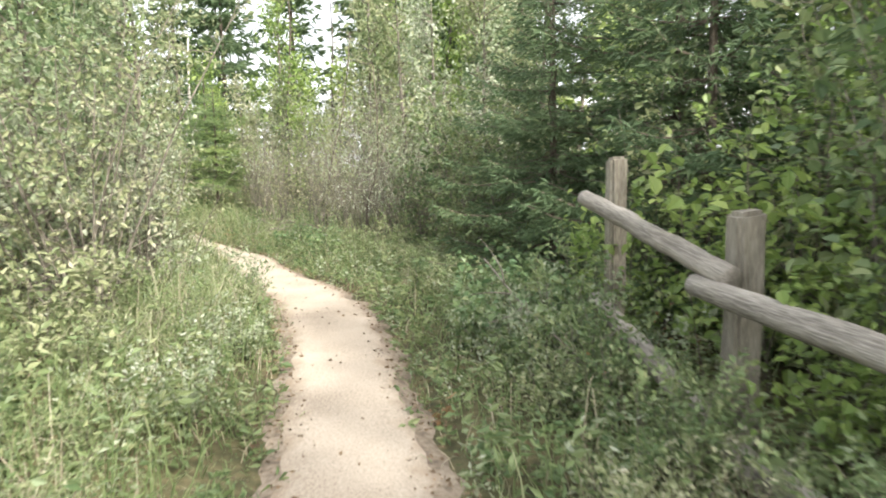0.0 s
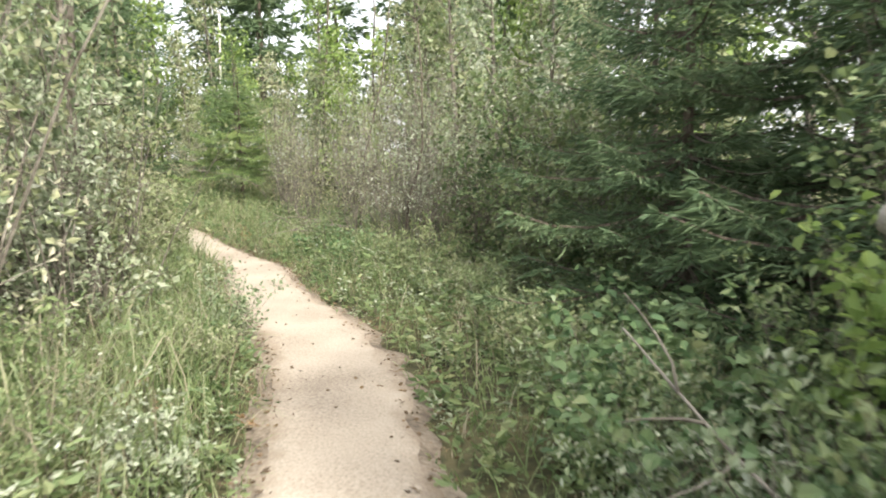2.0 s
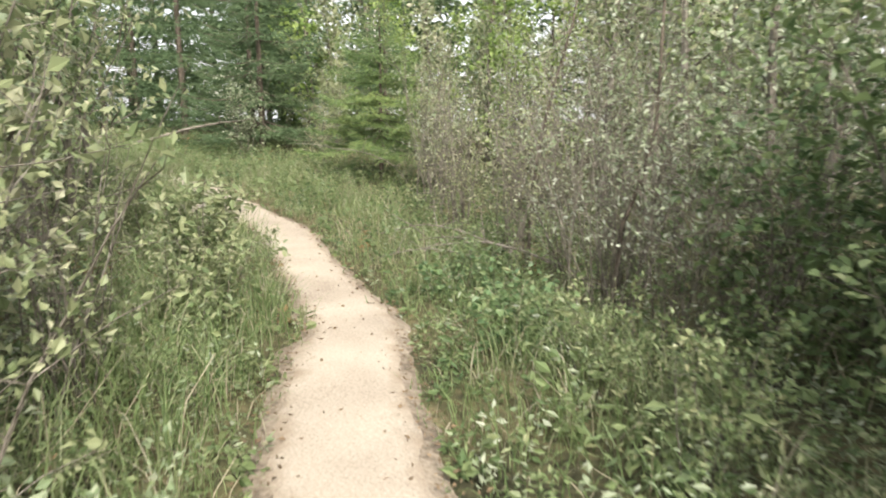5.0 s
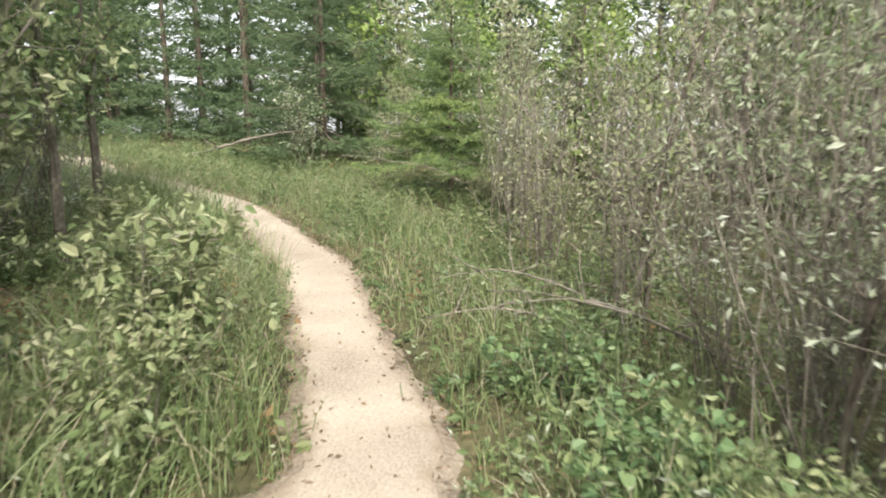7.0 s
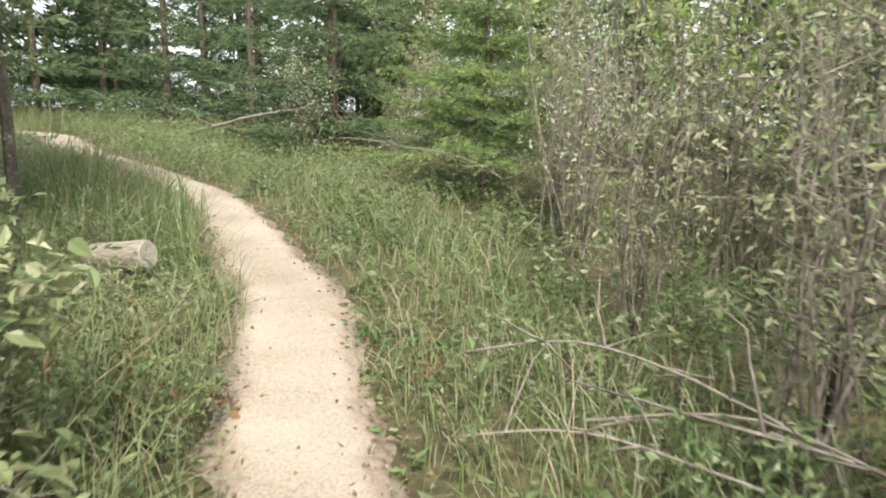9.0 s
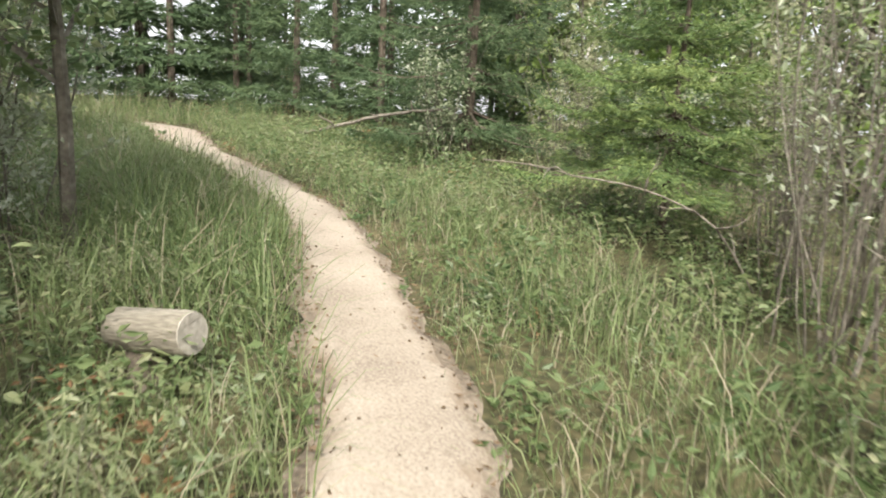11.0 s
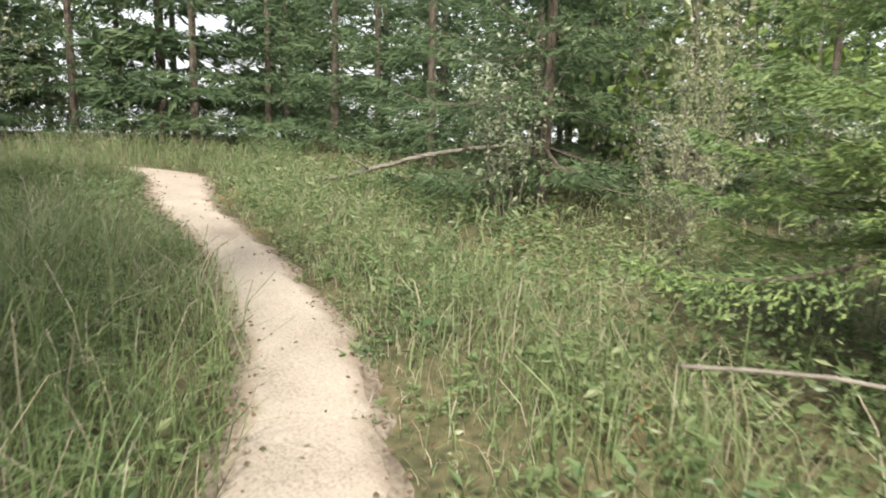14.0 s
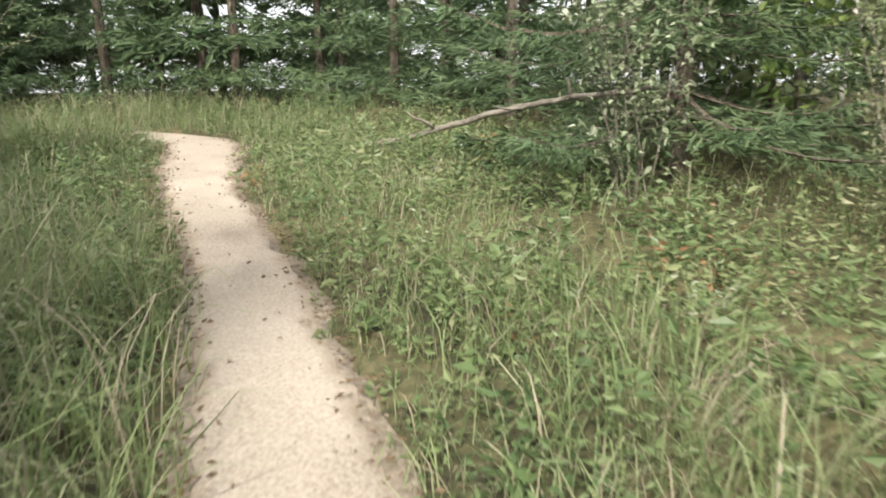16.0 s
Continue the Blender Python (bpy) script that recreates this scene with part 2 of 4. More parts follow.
def height(x, y):
    """Ground height: level beside the path, gently uneven away from it."""
    x, y = np.asarray(x, float), np.asarray(y, float)
    d, _ = off_path(x, y)
    k = np.clip((d - 0.1) / 2.5, 0, 1)
    z = 0.07 * np.sin(x * 0.9 + 1.3) * np.cos(y * 0.7) + 0.05 * np.sin(x * 2.1 - y * 1.7)
    return hill(x, y) + k * z + np.where(d < 0, -0.05, np.clip(d / 0.25, 0, 1) * 0.055 - 0.05)


# ---- ground and path ----


def axis(lo, hi, fine):
    far = [-600, -250, -120, -70, -45]
    return sorted({*np.arange(lo, hi, fine).round(3), *[lo + f + 30 for f in far if f + 30 < -5], *[hi - f - 30 for f in far if f + 30 < -5]})


def build_ground():
    xs, ys = axis(-27, 8, 0.33), axis(-9, 27, 0.33)
    gx, gy = np.meshgrid(xs, ys)
    gz = height(gx.ravel(), gy.ravel())
    near = (gx.ravel() > -28) & (gx.ravel() < 9) & (gy.ravel() > -10) & (gy.ravel() < 28)
    gz = np.where(near, gz, hill(gx.ravel(), gy.ravel()))
    b = Build()
    nx = len(xs)
    b.put(np.stack([gx.ravel(), gy.ravel(), gz], 1),
          [[j * nx + i, j * nx + i + 1, (j + 1) * nx + i + 1, (j + 1) * nx + i] for j in range(len(ys) - 1) for i in range(nx - 1)])
    tagged(new("ground", b.mesh("ground", SOIL, True)), "brown forest soil under grass and leaf litter", "ground", kind="structure")


def build_path():
    rng = np.random.default_rng(3)
    def strip(name, mat, scale, lift, wob):
        b, cols, verts = Build(), 13, []
        for i, (x, y, w) in enumerate(LINE):
            q = LINE[min(i + 1, len(LINE) - 1)] - LINE[max(i - 1, 0)]
            nx, ny = np.array((q[1], -q[0])) / np.hypot(q[0], q[1])
            for j in range(cols):
                s = j / (cols - 1) * 2 - 1
                edge = w / 2 * scale * (1 + wob * noise.noise((x * 3.1, y * 3.1, 5 + np.sign(s))) * abs(s) + 0.4 * wob * noise.noise((x * 6.5, y * 6.5, np.sign(s))))
                z = lift + 0.012 * noise.noise((x * 2 + s, y * 2, 0)) - 0.045 * max(0, abs(s) - 0.72) / 0.28
                px, py = x + nx * s * edge, y + ny * s * edge
                verts.append((px, py, z + float(hill(px, py))))
        b.put(verts, [[i * cols + j, i * cols + j + 1, (i + 1) * cols + j + 1, (i + 1) * cols + j] for i in range(len(LINE) - 1) for j in range(cols - 1)])
        ob = new(name, b.mesh(name, mat, True))
        level = ob.data.attributes.new("edge", "FLOAT", "POINT")
        level.data.foreach_set("value", [abs(j / (cols - 1) * 2 - 1) for _ in LINE for j in range(cols)])
        return ob
    tagged(strip("verge", EDGE, 1.2, 0.0, 0.35), "brown soil verge strewn with litter beside the path", "verge", kind="structure")
    tagged(strip("path", SAND, 1.0, 0.016, 0.30), "narrow trodden path of pale beige sand", "path", kind="structure")


# ---- grass, herbs and litter ----


def scatter(rng, n, reach, start=0, end=None, bias=1.6):
    """Points beside the path: x, y, distance from its edge, side."""
    line = LINE[start:end]
    i = rng.integers(0, len(line) - 1, n)
    q = line[np.minimum(i + 1, len(line) - 1)] - line[np.maximum(i - 1, 0)]
    u = np.stack([q[:, 1], -q[:, 0]], 1) / (np.hypot(q[:, 0], q[:, 1])[:, None] + 1e-9)
    side = rng.choice([-1, 1], n)
    d = reach * rng.random(n) ** bias
    p = line[i, :2] + u * (side * (line[i, 2] / 2 + d))[:, None] + rng.normal(0, 0.08, (n, 2))
    dist, s = off_path(p[:, 0], p[:, 1])
    ok = dist > rng.choice([-0.04, -0.12], len(dist), p=[0.8, 0.2])
    return p[ok, 0], p[ok, 1], dist[ok], s[ok]


def patches(x, y, size, seed):
    return np.array([noise.noise((a / size, b / size, seed)) for a, b in zip(x, y)])


def blades(b, rng, x, y, z, length, width, lean):
    n = len(x)
    a = rng.uniform(0, 2 * math.pi, n)
    way = np.stack([np.cos(a), np.sin(a), np.zeros(n)], 1)
    turn = a + rng.normal(1.57, 0.6, n)
    side = np.stack([np.cos(turn), np.sin(turn), np.zeros(n)], 1) * (width / 2)[:, None]
    base = np.stack([x, y, z], 1)
    up = np.array((0, 0, 1.0))
    l = length[:, None]
    k = lean[:, None]
    p1 = base + up * l * 0.45 + way * l * k * 0.22
    p2 = base + up * l * (0.82 - 0.15 * k) + way * l * k * 0.62
    p3 = base + up * l * (1.0 - 0.42 * k) + way * l * k * 1.05
    v = np.stack([base - side, base + side, p1 - side * 0.9, p1 + side * 0.9, p2 - side * 0.6, p2 + side * 0.6, p3], 1)
    b.many(v, [(0, 1, 3, 2), (2, 3, 5, 4), (4, 5, 6)])


def build_grass():
    rng = np.random.default_rng(11)
    green, dry = Build(), Build()
    for reach, n, bias in ((1.5, 48000, 1.0), (6.5, 32000, 0.8)):
        x, y, d, s = scatter(rng, n, reach, 37, None, bias)
        tuft = patches(x, y, 0.35, 2.0)
        zone = patches(x, y, 1.6, 9.0)
        keep = (tuft + zone * 0.6 + rng.normal(0, 0.25, len(x))) > (-0.5 if reach < 2 else -0.6)
        herby = ((s > 0) & (y < 9.5) & (y > 0)) * 0.55 + ((s < 0) & (y < 4.5)) * 0.35
        keep &= rng.random(len(x)) > herby
        x, y, d, tuft, zone = x[keep], y[keep], d[keep], tuft[keep], zone[keep]
        tall = 0.13 + 0.36 * np.clip(d / 0.75, 0, 1) + 0.15 * np.clip(tuft, -0.5, 1) + 0.10 * np.clip(zone, -1, 1)
        meadow = np.clip((-x - 6) / 6, 0, 1)
        bank = (s[keep] < 0) & (x < -5.0) & (x > -12.5) & (d > 0.05) & (d < 1.4)
        inner = (s[keep] < 0) & (y > 5.0) & (x > -5.2) & (d < 1.1)
        swell = (s[keep] < 0) & (x > -14.5) & (x < -8.5) & (d > 0.8) & (d < 2.4)
        tall = tall * (1 - 0.36 * meadow) + 0.24 * inner * np.clip(d / 0.25, 0.3, 1) + 0.2 * swell + 0.21 * bank + 0.22 * (x < -15.5)
        lip = (s[keep] < 0) & (x > -11) & (x < -5.6) & (d < 0.8)
        tall = np.where(lip, np.maximum(tall, 0.56), tall)
        crest = (s[keep] < 0) & (x > -11.5) & (x < -8) & (d > 0.6) & (d < 2.2)
        tall = np.where(crest, np.maximum(tall, 0.74), tall)
        length = np.clip(tall * rng.uniform(0.35, 1.25, len(x)), 0.06, 0.9)
        width = rng.uniform(0.004, 0.009, len(x)) * (1 + 0.4 * (reach > 2))
        is_dry = rng.random(len(x)) < 0.15 + 0.35 * np.clip(patches(x, y, 1.1, 4.0), 0, 1) - 0.06 * (lip | bank)
        length *= np.where(np.hypot(x + 6.75, y - 12.85) < 0.75, 0.4, 1.0)  # trampled round the log
        z = height(x, y) - 0.01
        for b, m in ((green, ~is_dry), (dry, is_dry)):
            blades(b, rng, x[m], y[m], z[m], length[m], width[m], rng.uniform(0.15, 1.25, m.sum()))
    tagged(new("grass", green.mesh("grass", GRASS)), "long green meadow grass growing beside the path", "grass", kind="stuff")
    tagged(new("dry_grass", dry.mesh("dry_grass", DRY)), "straw-coloured dry grass among the green blades", "dry grass", kind="stuff")


def herb_plants(rng, x, y, z, tall, leaf, per, build, stems=None):
    n = len(x)
    for k in range(per):
        s = (k + 0.6) / per
        a = rng.uniform(0, 2 * math.pi, n)
        out = rng.uniform(0.15, 0.5, n) * tall * 0.55
        base = np.stack([x + np.cos(a) * out * s * 0.6, y + np.sin(a) * out * s * 0.6, z + tall * s * rng.uniform(0.8, 1.05, n)], 1)
        way = np.stack([np.cos(a), np.sin(a), rng.uniform(-0.35, 0.75, n)], 1)
        size = leaf * rng.uniform(0.6, 1.3, n)
        build.leaves(base, way, size, size * rng.uniform(0.26, 0.55, n), rng)


def build_herbs():
    rng = np.random.default_rng(21)
    b, red, silver = Build(), Build(), Build()
    x, y, d, s = scatter(rng, 11500, 4.6, 37, None, 1.15)
    x2, y2, d2, s2 = scatter(rng, 5600, 4.0, len(LINE) // 2, None, 1.1)
    more = (s2 < 0) | (x2 < -8)
    x, y, d, s = np.r_[x, x2[more]], np.r_[y, y2[more]], np.r_[d, d2[more]], np.r_[s, s2[more]]
    zone = patches(x, y, 1.1, 17.0)
    near_fence = (y < 9) & (s > 0)
    keep = (zone + rng.normal(0, 0.2, len(x)) > -0.22) | near_fence
    x, y, d, s, zone, near_fence = x[keep], y[keep], d[keep], s[keep], zone[keep], near_fence[keep]
    tall = (0.08 + 0.27 * np.clip(d / 0.8, 0, 1) + 0.18 * np.clip(zone, 0, 1) + 0.16 * near_fence * np.clip(d, 0, 1)) * rng.uniform(0.6, 1.25, len(x))
    leaf = rng.choice([0.035, 0.052, 0.078], len(x), p=[0.5, 0.33, 0.17])
    rust = (patches(x, y, 0.7, 31.0) > 0.42) & (rng.random(len(x)) < 0.35) | (s < 0) & (x < -4) & (x > -7.2) & (y < 12.9) & (rng.random(len(x)) < 0.4)
    z = height(x, y)
    herb_plants(rng, x[~rust], y[~rust], z[~rust], tall[~rust], leaf[~rust], 8, b)
    herb_plants(rng, x[rust], y[rust], z[rust], tall[rust] * 0.8, leaf[rust], 11, red)
    # the crowded margins of the first stretch, by the fence and round the bend
    first, second = scatter(rng, 4000, 2.0, 85, 225, 0.9), scatter(rng, 5600, 3.2, 225, len(LINE) - 70, 0.8)
    x, y, d, s = (np.r_[p, q] for p, q in zip(first, second))
    clump = patches(x, y, 0.45, 41.0)
    thick = clump + rng.normal(0, 0.15, len(x)) > -0.1
    x, y, d, clump = x[thick], y[thick], d[thick], clump[thick]
    tall = (0.08 + 0.30 * np.clip(d / 0.6, 0, 1) + 0.35 * np.clip(clump, 0, 1)) * rng.uniform(0.5, 1.3, len(x))
    tall *= np.where(x < -4.5, 0.75, 1.0)
    pick = (rng.random(len(x)) < 0.25 * (x > -4.5)) | (patches(x, y, 0.5, 8.0) > 0.4)
    z = height(x, y)
    for build, m, size in ((b, ~pick, (0.045, 0.065, 0.09)), (silver, pick, (0.035, 0.045, 0.06))):
        herb_plants(rng, x[m], y[m], z[m], tall[m], rng.choice(size, m.sum()), 11, build)
    tagged(new("silvery_undergrowth", silver.mesh("silvery_undergrowth", PALE)), "low herbs with small silvery green leaves", "undergrowth", kind="stuff")
    tagged(new("undergrowth", b.mesh("undergrowth", HERB)), "low leafy green herbs crowding the path edge", "undergrowth", kind="stuff")
    tagged(new("rusty_undergrowth", red.mesh("rusty_undergrowth", RED)), "rust-red fading herb leaves in the undergrowth", "undergrowth", kind="stuff")


def build_litter():
    rng = np.random.default_rng(31)
    b = Build()
    n = 6500
    i = rng.integers(20, len(LINE) - 1, n)
    q = LINE[np.minimum(i + 1, len(LINE) - 1)] - LINE[i - 1]
    u = np.stack([q[:, 1], -q[:, 0]], 1) / np.hypot(q[:, 0], q[:, 1])[:, None]
    s = np.where(rng.random(n) < 0.95, rng.choice([-1, 1], n) * rng.normal(1.02, 0.2, n), rng.uniform(-0.8, 0.8, n))
    p = LINE[i, :2] + u * (s * LINE[i, 2] / 2)[:, None]
    a = rng.uniform(0, 2 * math.pi, n)
    b.leaves(np.column_stack([p, 0.024 + hill(p[:, 0], p[:, 1])]), np.stack([np.cos(a), np.sin(a), rng.uniform(-0.05, 0.3, n)], 1), rng.uniform(0.015, 0.05, n), rng.uniform(0.007, 0.025, n), rng)
    tagged(new("leaf_litter", b.mesh("leaf_litter", foliage("brown_fallen_leaf", [(0.06, 0.045, 0.03), (0.13, 0.09, 0.055), (0.25, 0.18, 0.11)], 0.1, 0.7))),
           "small brown fallen leaves and twigs on the sand", "leaf litter", kind="stuff")
    pebbles = Build()
    for k in range(200):
        j = int(rng.integers(20, len(LINE) - 1))
        q = LINE[min(j + 1, len(LINE) - 1)] - LINE[j - 1]
        nx, ny = np.array((q[1], -q[0])) / np.hypot(q[0], q[1])
        w = rng.choice([-1, 1]) * rng.normal(0.85, 0.25) * LINE[j, 2] / 2
        r = rng.uniform(0.005, 0.016)
        c = np.array((LINE[j, 0] + nx * w, LINE[j, 1] + ny * w, 0.018))
        c[2] += hill(c[0], c[1])
        v = np.array([(1, 0, 0), (0, 1, 0), (-1, 0, 0), (0, -1, 0), (0, 0, 0.7), (0, 0, -0.7)]) * rng.uniform(0.6, 1.2, (6, 1)) * r + c
        pebbles.put(v, [(0, 1, 4), (1, 2, 4), (2, 3, 4), (3, 0, 4), (1, 0, 5), (2, 1, 5), (3, 2, 5), (0, 3, 5)])
    tagged(new("pebbles", pebbles.mesh("pebbles", EDGE)), "small loose stones along the sandy path", "pebbles", kind="stuff")


# ---- shrubs, spruces, trees ----


def limb(rng, start, way, length, bend=0.25, steps=5, rise=0.15):
    pts, d = [np.array(start, float)], np.array(way, float) / np.linalg.norm(way)
    for _ in range(steps):
        d = d + rng.normal(0, bend / steps * 1.6, 3) + (0, 0, rise / steps)
        d /= np.linalg.norm(d)
        pts.append(pts[-1] + d * length / steps)
    return np.array(pts)


def shrub_meshes(seed, tall, spread, stems, leaf, per_twig, mat, slim=0.42, bare=0.25, thick=0.012, arms=11):
    rng = np.random.default_rng(seed)
    wood, green = Build(), Build()
    for k in range(stems):
        a = rng.uniform(0, 2 * math.pi)
        lean = rng.uniform(0.1, 0.55) * spread / tall * 2
        main = limb(rng, (rng.normal(0, 0.12), rng.normal(0, 0.12), -0.05), (math.cos(a) * lean, math.sin(a) * lean, 1), tall * rng.uniform(0.6, 1.05), 0.3, 7)
        r0 = thick * rng.uniform(0.6, 1.3)
        wood.tube(main, np.linspace(r0, r0 * 0.2, len(main)), 4, False)
        for j in range(arms):
            s = bare + (1 - bare) * rng.random()
            f = s * (len(main) - 1)
            i = min(int(f), len(main) - 2)
            p = main[i] + (main[i + 1] - main[i]) * (f - i)
            a2 = rng.uniform(0, 2 * math.pi)
            twig = limb(rng, p, (math.cos(a2), math.sin(a2), rng.uniform(0.1, 0.9)), tall * rng.uniform(0.12, 0.28) * (1.15 - 0.5 * s), 0.4, 2)
            wood.tube(twig, np.linspace(r0 * 0.35, r0 * 0.1, len(twig)), 3, False)
            m = max(1, int(per_twig * rng.uniform(0.6, 1.4)))
            g = rng.uniform(0.5, len(twig) - 1.001, m)
            gi = g.astype(int)
            base = twig[gi] + (twig[gi + 1] - twig[gi]) * (g - gi)[:, None] + rng.normal(0, leaf * 0.7, (m, 3))
            size = leaf * rng.uniform(0.6, 1.35, m)
            if 0.062 < leaf < 0.1:
                green.broad(base, rng.normal(0, 1, (m, 3)) * (1, 1, 0.55) - (0, 0, 0.15), size, size * slim * rng.uniform(0.8, 1.3, m), rng)
            else:
                green.leaves(base, rng.normal(0, 1, (m, 3)) + (0, 0, 0.15), size, size * slim * rng.uniform(0.8, 1.3, m), rng)
    return wood.mesh("stems", TWIG), green.mesh("leaves", mat)


def spruce_meshes(seed, tall, radius, mat, rows=26, tuft=0.11, low=0.12, fill=1.0, twigs=True, slim=0.31):
    rng = np.random.default_rng(seed)
    wood, green = Build(), Build()
    wood.tube([(0, 0, -0.1), (0.02, 0, tall * 0.4), (0, 0.02, tall * 0.8), (0, 0, tall)], [tall * 0.010 + 0.015, tall * 0.007 + 0.01, 0.02, 0.004], 7, False)
    for k in range(rows):
        s = (k + rng.uniform(0, 0.3) - 0.35 * (k % 2)) / rows
        z = tall * (low + (0.97 - low) * s)
        reach = radius * (1 - s) ** 0.8 + 0.10
        count = 8 if s < 0.75 else 5
        turn = rng.uniform(0, 6.28)
        for j in range(count):
            a = turn + 2 * math.pi * (j + rng.uniform(-0.25, 0.25)) / count
            length = reach * rng.uniform(0.5, 1.2)
            out = np.array((math.cos(a), math.sin(a), 0))
            across = np.array((-out[1], out[0], 0))
            steps = 6
            t = np.linspace(0, 1, steps)
            droop = rng.uniform(0.25, 0.5) * (1 - s * 0.7)
            pts = np.array((0, 0, z)) + out * (t * length)[:, None] + np.array((0, 0, 1)) * ((0.28 * s * t - droop * t + 0.26 * t ** 3) * length)[:, None] + across * (rng.normal(0, 0.08) * t ** 2 * length)[:, None]
            if twigs:
                wood.tube(pts, np.linspace(0.011, 0.002, steps) * (0.5 + length), 3, False)
            m = max(4, int(length * 15 * fill))
            for side in (-1, 1):
                f = (np.arange(m) + rng.random(m)) / m * 0.88 + 0.12
                g = f * (steps - 1)
                gi = np.minimum(g.astype(int), steps - 2)
                root = pts[gi] + (pts[gi + 1] - pts[gi]) * (g - gi)[:, None]
                tl = np.minimum(0.42 * length, 0.10 + 0.62 * length * (1 - f) + 0.05) * rng.uniform(0.6, 1.1, m)
                d = out * 0.75 + across * side * rng.uniform(0.6, 1.1, (m, 1)) + np.array((0, 0, -1)) * rng.uniform(0.0, 0.42, (m, 1))
                d /= np.linalg.norm(d, axis=1, keepdims=True)
                per = max(2, int(round(np.mean(tl) / tuft * 1.7)))
                for q in range(per):
                    base = root + d * (tl * q / per)[:, None] + rng.normal(0, 0.012, (m, 3))
                    way = d + rng.normal(0, 0.38, (m, 3))
                    green.leaves(base, way, tuft * rng.uniform(0.8, 1.4, m), tuft * slim * rng.uniform(0.7, 1.3, m), rng, 0.3)
            green.leaves(pts[-1:].repeat(3, 0), out + rng.normal(0, 0.3, (3, 3)), tuft * 1.2, tuft * 0.35, rng, 0.3)
    return wood.mesh("trunk", BARK), green.mesh("needles", mat)


def tree_meshes(seed, tall, crown, leaf, count, mat, first=0.3):
    """A slim broad-leaved tree: trunk, limbs, many small leaves in uneven clumps."""
    rng = np.random.default_rng(seed)
    wood, green = Build(), Build()
    trunk = limb(rng, (0, 0, -0.1), (rng.normal(0, 0.06), rng.normal(0, 0.06), 1), tall, 0.16, 9, 0.1)
    wood.tube(trunk, np.linspace(0.012 * tall, 0.006, len(trunk)), 6, False)
    limbs = 26
    for k in range(limbs):
        s = first + (1 - first) * (k + rng.random()) / limbs
        f = s * (len(trunk) - 1.001)
        i = int(f)
        p = trunk[i] + (trunk[i + 1] - trunk[i]) * (f - i)
        a = rng.uniform(0, 6.28)
        arm = limb(rng, p, (math.cos(a), math.sin(a), rng.uniform(0.3, 1.0)), crown * rng.uniform(0.5, 1.1) * (1.15 - 0.75 * (s - first) / (1 - first)), 0.4, 4)
        wood.tube(arm, np.linspace(0.004 * tall, 0.003, len(arm)), 3, False)
        m = max(6, count // limbs)
        g = rng.uniform(0.6, len(arm) - 1.001, m)
        gi = g.astype(int)
        base = arm[gi] + (arm[gi + 1] - arm[gi]) * (g - gi)[:, None] + rng.normal(0, crown * 0.13, (m, 3))
        size = leaf * rng.uniform(0.6, 1.4, m)
        green.leaves(base, rng.normal(0, 1, (m, 3)), size, size * rng.uniform(0.5, 0.8, m), rng)
    return wood.mesh("trunk", TWIG), green.mesh("leaves", mat)


def plant(name, meshes, label, category, group, names, at, turn=0.0, size=1.0):
    top = new(name)
    top.matrix_world = pose(at[0], at[1], float(height(np.array([at[0]]), np.array([at[1]]))[0]) - 0.02, 0, 0, turn) @ Matrix.Scale(size, 4)
    for n, me in zip(names, meshes):
        part(n, me, top)
    return tagged(top, label, category, group)


def grow(name, kinds, label, category, group, names, places):
    rng = np.random.default_rng(len(name) + len(places))
    firsts = {}
    for k, (x, y, size) in enumerate(places):
        kind = k % len(kinds)
        turn = rng.uniform(0, 360)
        if kind not in firsts:
            firsts[kind] = plant(name, kinds[kind], label, category, group, names, (x, y), turn, size)
        else:
            z = float(height(np.array([x]), np.array([y]))[0]) - 0.02
            ob = copy_thing(firsts[kind], pose(x, y, z, 0, 0, turn))
            ob.scale = (size, size, size)


build_ground()
build_path()

# ---- the fence ----


def post(name, x, y, tall, wide, turn):
    """A weathered, roughly squared post with a worn flat top."""
    bm = bmesh.new()
    bmesh.ops.create_cube(bm, size=1)
    for v in bm.verts:
        v.co = Vector((v.co.x * wide, v.co.y * wide, (v.co.z + 0.5) * (tall + 0.3) - 0.3))
    bmesh.ops.subdivide_edges(bm, edges=[e for e in bm.edges if abs(e.verts[0].co.z - e.verts[1].co.z) > 0.5], cuts=9)
    bmesh.ops.bevel(bm, geom=[e for e in bm.edges], offset=wide * 0.16, segments=2, affect="EDGES", clamp_overlap=True)
    for v in bm.verts:
        k = 0.010 * noise.noise((v.co.x * 9 + x, v.co.y * 9, v.co.z * 4))
        v.co += Vector((v.co.x, v.co.y, 0)).normalized() * k
        if v.co.z > tall - 0.06:
            v.co.z += 0.02 * noise.noise((v.co.x * 14, v.co.y * 14, x))
    me = bpy.data.meshes.new(name)
    bm.to_mesh(me)
    bm.free()
    me.materials.append(GREY_WOOD)
    ob = new(name, me)
    ob.matrix_world = pose(x, y, 0, 0, 0, turn)
    return ob


